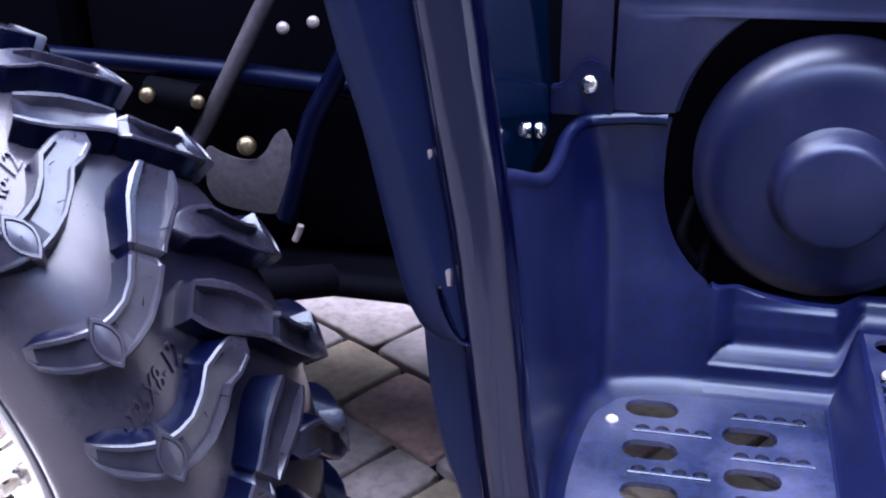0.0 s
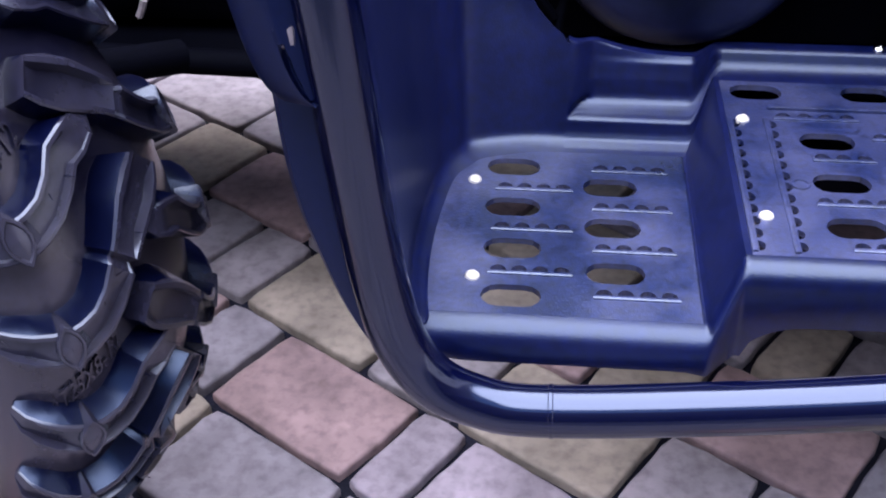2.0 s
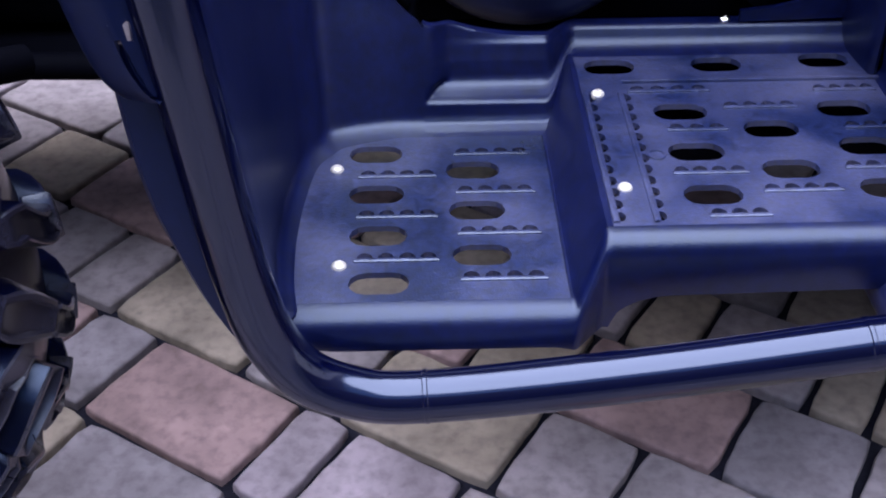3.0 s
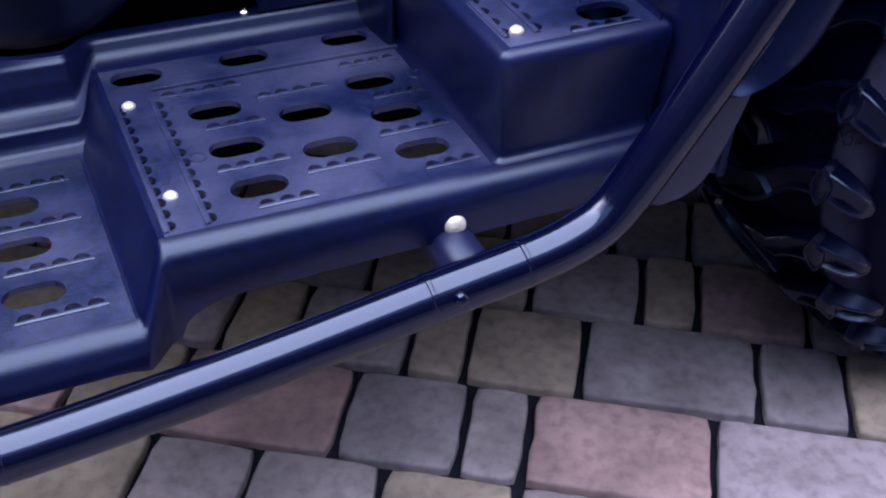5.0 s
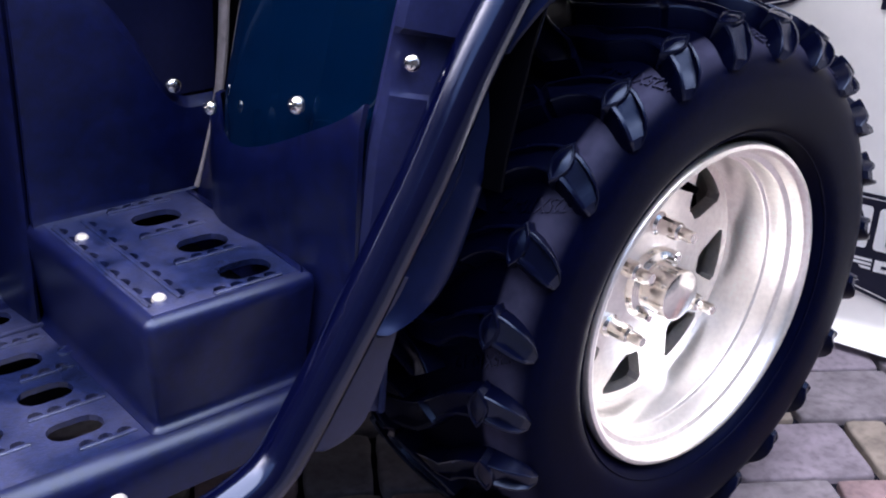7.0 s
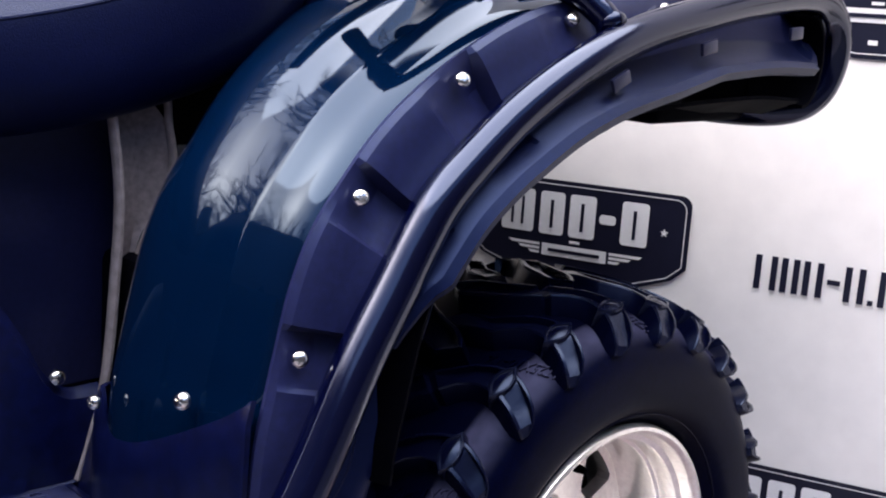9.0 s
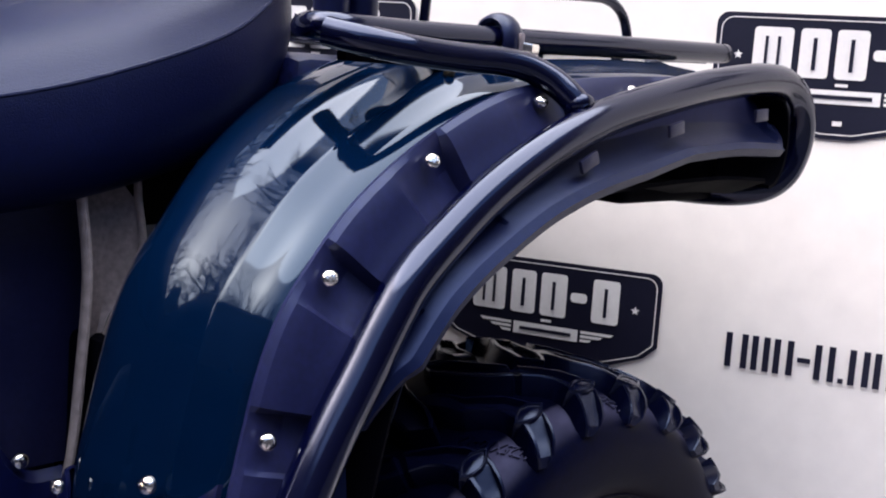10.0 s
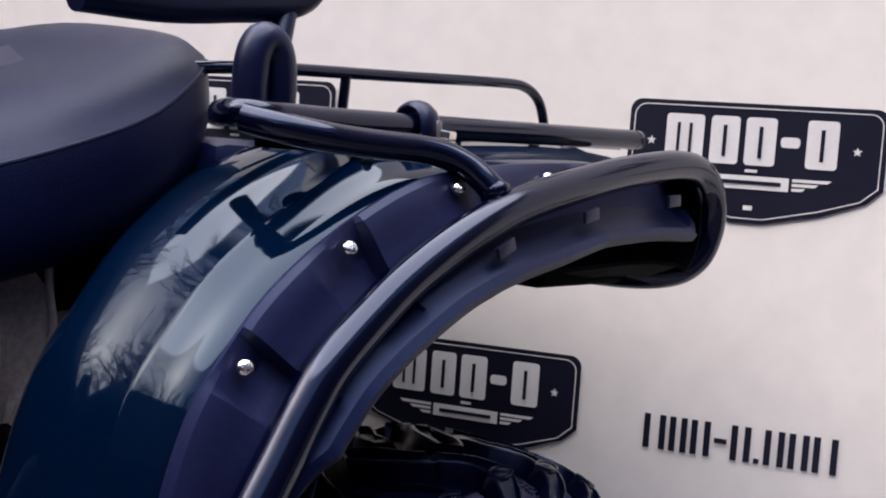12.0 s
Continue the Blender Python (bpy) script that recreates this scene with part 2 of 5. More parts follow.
def thick(bm, t):
    """Gives a skin thickness t, on the side against its normals, closed along its edges."""
    bmesh.ops.recalc_face_normals(bm, faces=bm.faces)
    bm.normal_update()
    faces, rim_edges = bm.faces[:], [e for e in bm.edges if len(e.link_faces) == 1]
    back = {v: bm.verts.new(v.co - v.normal * t) for v in bm.verts[:]}
    for f in faces:
        bm.faces.new([back[v] for v in reversed(f.verts)])
    for e in rim_edges:
        a, b = e.verts
        bm.faces.new((a, b, back[b], back[a]))
    return bm


def block(x0, x1, y0, y1, z0, z1, bev=0.003, seg=2, bm=None):
    bm = bm or bmesh.new()
    m = Matrix.LocRotScale(((x0 + x1) / 2, (y0 + y1) / 2, (z0 + z1) / 2), None, (abs(x1 - x0), abs(y1 - y0), abs(z1 - z0)))
    made = bmesh.ops.create_cube(bm, size=1, matrix=m)["verts"]
    if bev:
        es = list({e for v in made for e in v.link_edges})
        bmesh.ops.bevel(bm, geom=es, offset=bev, segments=seg, affect="EDGES", profile=0.5)
    return bm


def lathe(profile, segs=64, bm=None, closed=False):
    """Turns a profile of (radius, depth) round the y axis; depth runs along +y."""
    bm = bm or bmesh.new()
    rows = [[(r * math.cos(a), d, r * math.sin(a)) for r, d in profile] for a in (2 * math.pi * k / segs for k in range(segs))]
    vs = [[bm.verts.new(q) for q in row] for row in rows]
    n = len(profile)
    for i in range(segs):
        a, b = vs[i], vs[(i + 1) % segs]
        for k in range(n if closed else n - 1):
            bm.faces.new((a[k], a[(k + 1) % n], b[(k + 1) % n], b[k]))
    bmesh.ops.remove_doubles(bm, verts=bm.verts, dist=1e-6)
    return bm


def stadium(cx, cy, a, b, n=7):
    """A slot with round ends: half length a along x, half width b."""
    out = []
    for s, start in ((1, -90), (-1, 90)):
        for k in range(n):
            t = radians(start + 180 * k / (n - 1))
            out.append((cx + s * (a - b) + b * math.cos(t), cy + b * math.sin(t)))
    return out


def plate(outline, holes, z, t, bm=None):
    """A flat plate with holes, its top at z, t thick."""
    bm = bm or bmesh.new()
    edges = []
    for loop in (outline, *holes):
        vs = [bm.verts.new((x, y, z)) for x, y in loop]
        edges += [bm.edges.new((vs[i], vs[(i + 1) % len(vs)])) for i in range(len(vs))]
    made = bmesh.ops.triangle_fill(bm, use_beauty=True, use_dissolve=False, edges=edges, normal=(0, 0, 1))
    faces = [g for g in made["geom"] if isinstance(g, bmesh.types.BMFace)]
    ext = bmesh.ops.extrude_face_region(bm, geom=faces, use_keep_orig=True)
    for v in (g for g in ext["geom"] if isinstance(g, bmesh.types.BMVert)):
        v.co.z -= t
    return bm


def screw_head(r=0.007, depth=0.004, segs=16):
    """A domed screw head with a cross recess, looking along -y."""
    bm = lathe([(0.0001, -depth), (r * 0.35, -depth * 0.97), (r * 0.7, -depth * 0.78), (r * 0.93, -depth * 0.4), (r, 0), (r, 0.002)], segs)
    for ang in (0, 90):
        made = block(-r * 0.5, r * 0.5, -depth * 1.04, -depth * 0.6, -r * 0.09, r * 0.09, 0)
        bmesh.ops.rotate(made, verts=made.verts, cent=(0, 0, 0), matrix=Matrix.Rotation(radians(ang + 20), 3, "Y"))
        me = bpy.data.meshes.new("cross_recess")
        made.to_mesh(me)
        made.free()
        bm.from_mesh(me)
        bpy.data.meshes.remove(me)
    return bm


def facing(at, normal):
    """A pose at a place whose -y axis points along the normal."""
    n = Vector(normal).normalized()
    return Matrix.Translation(at) @ (-n).to_track_quat("Y", "Z").to_matrix().to_4x4()


SCREW = {}


def screw(parent, at, normal, r=0.007, mat=None, name="screw"):
    key = (r, (mat or CHROME).name)
    if key not in SCREW:
        ob = part(name, screw_head(r, r * 0.6), mat or CHROME, parent, at=facing(at, normal))
        SCREW[key] = ob.data
        return ob
    return under(new(name, SCREW[key]), parent, facing(at, normal))


# ---- ground ----
bm = bmesh.new()
bmesh.ops.create_grid(bm, x_segments=8, y_segments=8, size=60, matrix=Matrix.Translation((0.6, 0.9, -0.012)))
ground = tagged(part("ground", bm, SAND), "dark sandy bed under the paving", "ground", kind="structure")

# never in view: dark ground added so the bike reflects less light
tagged(part("road", block(-5.99, 4.19, -5.49, 0.02, -0.020, -0.005, 0.004), DARK_APRON), "unseen dark apron, added to dim reflections and bounce light", "road", kind="structure")

# ---- out of view round the yard: walls added to cut low sky light, and trees ----
for name_, lim in (("wall_south", (-6.0, 4.2, -5.8, -5.5, 5.2)), ("wall_west", (-6.3, -6.0, -5.5, 5.0, 5.0)), ("wall_north", (-6.0, 4.2, 5.0, 5.3, 3.4)), ("wall_east", (4.2, 4.5, -5.5, 5.0, 5.5))):
    tagged(part(name_, block(*lim[:4], -0.02, lim[4], 0.02), RENDERED), "unseen dark yard wall, added to cut low sky light", "wall", kind="structure")


def bare_tree(x, y, height, seed):
    """A leafless tree: a tapered trunk that forks into limbs and twigs."""
    r = random.Random(seed)
    root = thing("bare_tree", "leafless grey tree beyond the yard wall", "tree", (x, y, -0.02), group="trees beyond the wall")
    trunk_top = Vector((x + r.uniform(-0.3, 0.3), y, height * 0.45))
    part("trunk", tube(spline([(x, y, -0.02), (x + r.uniform(-0.1, 0.1), y, height * 0.2), trunk_top], 4), lambda f: 0.17 * (1 - 0.45 * f), 8), BARK, root)
    bm = bmesh.new()

    def fork(base, way, length, rad, depth):
        tip = base + way * length
        mid = (base + tip) / 2 + Vector((r.uniform(-1, 1), r.uniform(-1, 1), r.uniform(-0.3, 0.6))) * length * 0.08
        tube([base, mid, tip], lambda f: rad * (1 - 0.5 * f), 5, bm=bm)
        if depth:
            for _ in range(3):
                turn = Vector((r.uniform(-1, 1), r.uniform(-1, 1), r.uniform(0.1, 1))).normalized()
                fork(base + (tip - base) * r.uniform(0.55, 1.0), (way * 0.7 + turn * 0.7).normalized(), length * r.uniform(0.5, 0.75), rad * 0.5, depth - 1)

    for _ in range(5):
        fork(trunk_top, Vector((r.uniform(-0.8, 0.8), r.uniform(-0.8, 0.8), 1)).normalized(), height * 0.26, 0.085, 3)
    part("crown", bm, BARK, root)


for k in range(11):
    bare_tree(-7.6 + 0.95 * k, 6.2 + 0.8 * ((k * 7) % 3), 7.0 + 0.8 * ((k * 5) % 4), 40 + k)

for k in range(9):
    bare_tree(-7.9 - 0.8 * ((k * 5) % 3), -4.6 + 1.15 * k, 7.6 + 0.9 * ((k * 7) % 4), 70 + k)

# ---- quad bike: root ----
quad = thing("quad_bike", "dark green quad bike with black plastic footwells and tube guards", "quad bike", (0.42, 1.32, 0))


# ---- wheels ----
def carcass(R, W, rim_r, lug, round_):
    """The tyre's section: place for a turn theta and a way round the section phi, both in degrees, h above the skin."""
    H = R - lug - rim_r
    mid = rim_r + H * 0.5

    def sect(phi):
        s, c = math.sin(radians(phi)), math.cos(radians(phi))
        return W / 2 * math.copysign(abs(s) ** (round_ if c > 0 else 0.34 + 0.26 * min(1.0, -c / 0.6)), s), mid + H / 2 * math.copysign(abs(c) ** round_, c)

    def at(theta, phi, h=0.0):
        w, r = sect(phi)
        (w0, r0), (w1, r1) = sect(phi - 2), sect(phi + 2)
        t = Vector((w1 - w0, r1 - r0)).normalized()
        w, r = w - t.y * h, r + t.x * h
        a = radians(theta)
        return Vector((r * math.cos(a), -w, r * math.sin(a)))

    return sect, at


def lug_mesh(at, name, mat, shaded, course, half, heights, inset, nub=None):
    """A tread lug along its course, rows of (phi, theta); half: its half width, by row, as degrees of the turn; inset: how far its face is sunk inside a raised rim."""
    # metres to a degree of the turn and to a degree round the section
    m_th, m_ph = 0.0052, 0.0021
    pts = [Vector((th * m_th, phi * m_ph)) for phi, th in course]
    sides = []
    for i in range(len(pts)):
        d = (pts[min(i + 1, len(pts) - 1)] - pts[max(i - 1, 0)]).normalized()
        p = Vector((d.y, -d.x))
        sides.append(p if p.x > 0 else -p)

    def spot(i, o, h, along=0.0):
        """A place o half widths beside the course's row i, h above the skin."""
        c = pts[i] + sides[i] * (o * half[i] * m_th)
        return at(c.x / m_th, c.y / m_ph + along, h)

    bm, rows = bmesh.new(), []
    for i, (h, k) in enumerate(zip(heights, inset)):
        d = 0.0068 * k
        rows.append([spot(i, -1.15, -0.003), spot(i, -1.03, h - 0.0012), spot(i, -0.95, h), spot(i, -0.78, h), spot(i, -0.70, h - d), spot(i, 0.46, h - d), spot(i, 0.58, h), spot(i, 0.80, h), spot(i, 0.92, h - 0.0015), spot(i, 1.42, -0.003)])
    side = 1 if course[-1][0] > 0 else -1
    fan = (-1.1, -1.0, -0.9, -0.7, -0.6, 0.5, 0.6, 0.85, 0.95, 1.3)
    lead = [spot(0, o, -0.003, -1.6 * side) for o in fan]
    tail = [spot(len(pts) - 1, o, -0.003, 1.6 * side) for o in fan]
    sheet([lead] + rows + [tail], bm=bm)
    # the lug's side walls take a darker rubber: their shade put into the colour
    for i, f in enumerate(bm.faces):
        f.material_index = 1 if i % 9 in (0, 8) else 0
    if nub is not None:
        # the leaf-shaped nub that splits the lug on the shoulder
        (pn, tn), hn, wn = course[nub], heights[nub], half[nub] * 1.36
        leaf = [(u, s * (1 - u * u)) for s, us in ((1, (-1, -0.75, -0.4, 0, 0.4, 0.75)), (-1, (1, 0.75, 0.4, 0, -0.4, -0.75))) for u in us]
        lens = [[at(tn + wn * u * f, pn + 5.4 * v * f, hn + h) for u, v in leaf] for f, h in ((1.10, -0.016), (1.02, 0.0006), (0.94, 0.0022), (0.80, 0.0022), (0.72, 0.0008), (0.4, 0.0016), (0.05, 0.0020))]
        sheet(lens, closed=True, bm=bm)
    bmesh.ops.recalc_face_normals(bm, faces=bm.faces)
    shade(bm, 28)
    me = bpy.data.meshes.new(name)
    bm.to_mesh(me)
    bm.free()
    me.materials.append(mat)
    me.materials.append(shaded)
    return me


def tyre(wheel, place, R, W, rim_r, mat, lugs, reach=1.0, spin=0.0, depth=0.020, wide=1.0, tall=1.0, lug_mat=None, shaded=None, round_=0.80, crown_wide=1.0):
    sect, at = carcass(R, W, rim_r, depth, round_)
    bm = bmesh.new()
    n = 120
    phis = [-158 + 316 * k / 56 for k in range(57)]
    rows = [[at(360 * i / n, p) for p in phis] for i in range(n)]
    vs = [[bm.verts.new(q) for q in row] for row in rows]
    for i in range(n):
        a, b = vs[i], vs[(i + 1) % n]
        for k in range(56):
            bm.faces.new((a[k], a[k + 1], b[k + 1], b[k]))
    part("tyre", bm, mat, wheel, at=place)
    for phi, rad in ((118, 0.0010), (138, 0.0014)):
        part("sidewall_ring", tube([at(360 * k / 72, phi, 0.0004) for k in range(73)], rad, 6, cap=False), mat, wheel, at=place)
    for side, shift in ((1, 0.0), (-1, 15.0)):
        for offset, course, half, heights, inset, nub in lugs:
            mesh = lug_mesh(at, "tread_lug", lug_mat or mat, shaded or lug_mat or mat, [(p * side * reach, t) for p, t in course], [h * (crown_wide + (wide - crown_wide) * min(1.0, max(0.0, (abs(p) - 20) / 20))) for h, (p, _) in zip(half, course)], [h * tall for h in heights], inset, nub)
            for k in range(12):
                turn = spin + 30 * k + shift + offset
                under(new("tread_lug", mesh), wheel, place @ Matrix.Rotation(-radians(turn), 4, "Y"))
    return at


def sidewall_text(wheel, at, place, body, theta, phi0, phi1, size, mat, along=True):
    """Raised lettering laid on the tyre's skin, running outwards from the sidewall to the tread, or round it."""
    cu = bpy.data.curves.new("lettering", "FONT")
    cu.body, cu.size, cu.extrude, cu.resolution_u = body, 1.0, 0.0, 3
    tmp = new("lettering", cu)
    me = bpy.data.meshes.new_from_object(tmp.evaluated_get(bpy.context.evaluated_depsgraph_get()))
    bpy.data.objects.remove(tmp)
    bm = bmesh.new()
    bm.from_mesh(me)
    bpy.data.meshes.remove(me)
    bmesh.ops.triangulate(bm, faces=bm.faces)
    bmesh.ops.subdivide_edges(bm, edges=bm.edges[:], cuts=1)
    x1 = max(v.co.x for v in bm.verts)
    ext = bmesh.ops.extrude_face_region(bm, geom=bm.faces[:])
    for v in (g for g in ext["geom"] if isinstance(g, bmesh.types.BMVert)):
        v.co.z += 1
    for v in bm.verts:
        f = v.co.x / x1
        h = -0.0004 + 0.0028 * v.co.z
        if along:
            v.co = at(theta + 6.0 * f + v.co.y * size, phi0 + (phi1 - phi0) * f, h)
        else:
            v.co = at(theta - (phi1 * f), phi0 - v.co.y * size, h)
    return part("lettering", bm, mat, wheel, at=place, angle=20)


# lugs by turns: one runs unbroken from the crown over the shoulder, the next stops short of a crown block; both hook down the sidewall
HOOK = [(42, 0.0), (48, 0.4), (55, 1.2), (62, 2.2), (69, 3.4), (75, 4.6)]
HOOK_HALF, HOOK_HIGH, HOOK_SUNK = [2.0, 2.0, 1.95, 1.85, 1.5, 0.7], [0.0185, 0.0180, 0.0170, 0.0150, 0.0115, 0.0050], [0, 0.4, 1, 0.8, 0.3, 0]
BOW = [(14, 5.2), (20, 3.0), (27, 1.2), (34, 0.3), (39, 0.0)]
LUGS = [
    (0.0, [(-8, 14.0), (-4.5, 12.6), (0, 10.8), (5, 8.8), (9, 7.2), (11, 6.4), (12, 6.0)] + BOW + HOOK,
     [2.3, 2.7, 2.7, 2.5, 2.3, 2.3, 1.8, 2.2, 2.1, 2.0, 2.0, 2.0] + HOOK_HALF, [0.020, 0.020, 0.020, 0.020, 0.020, 0.0198, 0.0150, 0.0195, 0.0195, 0.0195, 0.019, 0.0188] + HOOK_HIGH, [0.1, 1, 1, 1, 0.5, 0, 0, 0.3, 1, 1, 1, 0.1] + HOOK_SUNK, 12),
    (15.0, [(1, 7.4), (4, 6.5), (8, 5.8)] + BOW + HOOK, [0.8, 1.9, 2.2, 2.2, 2.1, 2.0, 2.0, 2.0] + HOOK_HALF, [0.017, 0.0195, 0.0195, 0.0195, 0.0195, 0.0195, 0.019, 0.0188] + HOOK_HIGH, [0, 0, 0.2, 0.8, 1, 1, 1, 0.1] + HOOK_SUNK, 8),
]
RW = Vector((1.155, 0.872, 0.30))
at_rw = Matrix.Translation(RW)
rear_wheel = tagged(under(new("rear_wheel"), quad, at_rw), "rear wheel with knobbly black tyre and polished alloy rim")
at_rear = tyre(rear_wheel, at_rw, 0.2995, 0.252, 0.160, SHOULDER, LUGS, reach=0.91, spin=2.5, wide=1.45, tall=1.02, lug_mat=LUG_RUBBER, shaded=RUBBER, round_=0.68, crown_wide=0.92)
for k in range(12):
    sidewall_text(rear_wheel, at_rear, at_rw, "AT25X10-12", 2.5 + 30 * k + 18.0, 57, 17, 4.0, SHOULDER)

FW = Vector((-0.341, 0.845, 0.319))
at_fw = Matrix.Translation(FW) @ Matrix.Rotation(radians(-15.0), 4, "Z")
front_wheel = tagged(under(new("front_wheel"), quad, at_fw), "front wheel with dusty knobbly tyre, turned slightly outwards")
at_front = tyre(front_wheel, at_fw, 0.319, 0.192, 0.160, RUBBER_DUSTY, LUGS, spin=5.7, wide=1.28, crown_wide=1.08, lug_mat=LUG_DUSTY, shaded=LUG_RUBBER)
for k in range(12):
    sidewall_text(front_wheel, at_front, at_fw, "AT25X8-12", 5.7 + 30 * k + 17.6, 57, 17, 4.2, RUBBER_DUSTY)

# fine moulding hairs left on the front tyre's lugs
bm = bmesh.new()
r_ = random.Random(5)
for k in range(24):
    for phi, th in ((3, 7.0), (16, 4.2), (24, 1.8)):
        a = 5.7 + 15 * k + th + r_.uniform(-1.2, 1.2)
        foot, tip = at_front(a, phi, 0.0165), at_front(a + r_.uniform(-0.8, 0.8), phi + r_.uniform(-2, 2), 0.0165 + r_.uniform(0.004, 0.010))
        tube([foot, (foot + tip) / 2, tip], lambda f: 0.0005 * (1 - 0.7 * f), 5, bm=bm)
tagged(part("moulding_hairs", bm, LUG_RUBBER, front_wheel, at=at_fw), "thin rubber moulding hairs", kind="stuff")


def rim(wheel, place, width, dish, spokes=8, phase=-4.0):
    """A deep alloy rim, its outer flange at -width/2, with a windowed disc set in by dish."""
    o = -width / 2
    prof = [(0.160, o + 0.010), (0.1690, o + 0.006), (0.1712, o + 0.001), (0.1712, o - 0.003), (0.1690, o - 0.0065), (0.1655, o - 0.0075), (0.1620, o - 0.0055), (0.1600, o - 0.001), (0.1588, o + 0.006), (0.1575, o + 0.0105), (0.1520, o + 0.0125), (0.1508, o + 0.015),
            (0.1500, o + 0.030), (0.1492, o + 0.033), (0.1460, o + 0.0345), (0.1450, o + 0.037), (0.1440, o + dish + 0.018), (0.1435, -o - 0.01), (0.150, -o), (0.160, -o)]
    part("rim", lathe(prof, 96), ALLOY, wheel, "polished alloy rim barrel", at=place)
    # the disc: hub boss and tapering spokes, pierced by windows with rounded corners
    def depth_at(r):
        return o + dish + 0.016 * max(0.0, (r - 0.045) / 0.1) ** 0.8

    def arc_pts(r, a0, a1, n):
        return [(r * math.cos(radians(a0 + (a1 - a0) * k / max(n, 1))), r * math.sin(radians(a0 + (a1 - a0) * k / max(n, 1)))) for k in range(n + 1)]

    holes = []
    for k in range(spokes):
        c = phase + 360 / spokes * k
        holes.append(arc_pts(0.134, c - 12.0, c + 12.0, 6) + arc_pts(0.128, c + 13.8, c + 13.8, 0) * 1 + arc_pts(0.092, c + 8.5, c + 8.5, 0) + arc_pts(0.086, c + 5.5, c - 5.5, 3) + arc_pts(0.092, c - 8.5, c - 8.5, 0) + arc_pts(0.128, c - 13.8, c - 13.8, 0))
    bm = plate(arc_pts(0.1445, 0, 360 - 360 / 96, 95), holes + [arc_pts(r_, 0, 360 - 360 / 32, 31) for r_ in (0.030,)], 0.0, 0.016)
    bmesh.ops.subdivide_edges(bm, edges=[e for e in bm.edges if e.calc_length() > 0.03], cuts=2)
    bmesh.ops.triangulate(bm, faces=bm.faces[:])
    for v in bm.verts:
        x, y, z = v.co
        v.co = (x, depth_at(math.hypot(x, y)) - z, y)
    part("wheel_disc", bm, ALLOY, wheel, "cast alloy spoke disc with windows", at=place, angle=30)
    back = lathe([(0.0001, o + dish + 0.05), (0.10, o + dish + 0.05), (0.143, o + dish + 0.058)], 48)
    part("brake_backing", back, BLACK, wheel, at=place)
    # hub cap and nuts
    cap = lathe([(0.0001, o + dish - 0.040), (0.0235, o + dish - 0.040), (0.0262, o + dish - 0.0385), (0.0275, o + dish - 0.034), (0.0275, o + dish - 0.008), (0.036, o + dish - 0.006),
                 (0.040, o + dish + 0.002), (0.040, o + dish + 0.01)], 40)
    part("hub_cap", cap, CHROME, wheel, "bright hub cap", at=place)
    for k, turn in enumerate((86, 146, 212, 330)):
        a = radians(turn)
        nut = lathe([(0.0001, -0.046), (0.0050, -0.046), (0.0062, -0.043), (0.0062, -0.030), (0.0088, -0.028), (0.0095, -0.024), (0.0095, -0.006), (0.0125, -0.003), (0.0125, 0.004)], 12)
        part("lug_nut", nut, CHROME, wheel, at=place @ Matrix.Translation(Vector((0.064 * math.cos(a), o + dish + 0.004, 0.064 * math.sin(a)))), angle=25)
    for k in range(4):
        a = radians(59 + 90 * k)
        bolt = lathe([(0.0001, -0.012), (0.004, -0.012), (0.0055, -0.010), (0.0055, 0.004)], 8)
        part("hub_bolt", bolt, CHROME, wheel, at=place @ Matrix.Translation(Vector((0.0345 * math.cos(a), o + dish - 0.006, 0.0345 * math.sin(a)))), angle=25)
    a = radians(67)
    valve = tube([(0, 0, 0), (0, -0.012, 0), (0, -0.024, 0)], lambda f: 0.005 if f < 0.6 else 0.0036, 10)
    part("valve", valve, BLACK, wheel, at=place @ Matrix.Translation(Vector((0.104 * math.cos(a), o + dish + 0.014, 0.104 * math.sin(a)))))


rim(rear_wheel, at_rw, 0.214, 0.068)
rim(front_wheel, at_fw, 0.148, 0.085)

# ---- footwell ----
footwell = tagged(under(new("footwell"), quad), "moulded black plastic footwell with slotted steps")
LOW, MID, HIGH = 0.294, 0.333, 0.426


def tooth_holes(ridges):
    """The small half-round holes behind each grip ridge; ridges: x, y, length, teeth, along."""
    out = []
    for x, y, length, teeth, along in ridges:
        for k in range(teeth):
            d = ((k + 0.5) / teeth - 0.5) * length
            a, b = min(0.0060, 0.40 * length / teeth), 0.0066 if along == "x" else 0.0050
            ring = [(d + a * math.cos(radians(q)), 0.0005 + b * math.sin(radians(q))) for q in (0, 30, 60, 90, 120, 150, 180)]
            out.append([(x + u, y + v) if along == "x" else (x + v, y - u) for u, v in ring])
    return out


def grip(x, y, z, length, teeth=4, along="x"):
    """A toothed grip ridge on a step: a straight rib in front of its row of holes."""
    bm = bmesh.new()
    n = teeth * 8
    rows = []
    for k in range(n + 1):
        d = (k / n - 0.5) * length
        up = abs(math.sin(math.pi * k / 8))
        p = [(-0.0050, -0.001), (-0.0044, 0.0010), (-0.0030, 0.0016), (-0.0014, 0.0015), (-0.0004, 0.0008 + 0.0004 * up), (0.0002, -0.001)]
        rows.append([(x + d, y + b, z + c) if along == "x" else (x + b, y - d, z + c) for b, c in p])
    sheet(rows, bm=bm)
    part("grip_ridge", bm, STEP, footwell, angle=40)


def border(y):
    """The low step's rounded front border in plan."""
    return 0.1227 + 0.022 * ((y - 0.88) / 0.15) ** 2


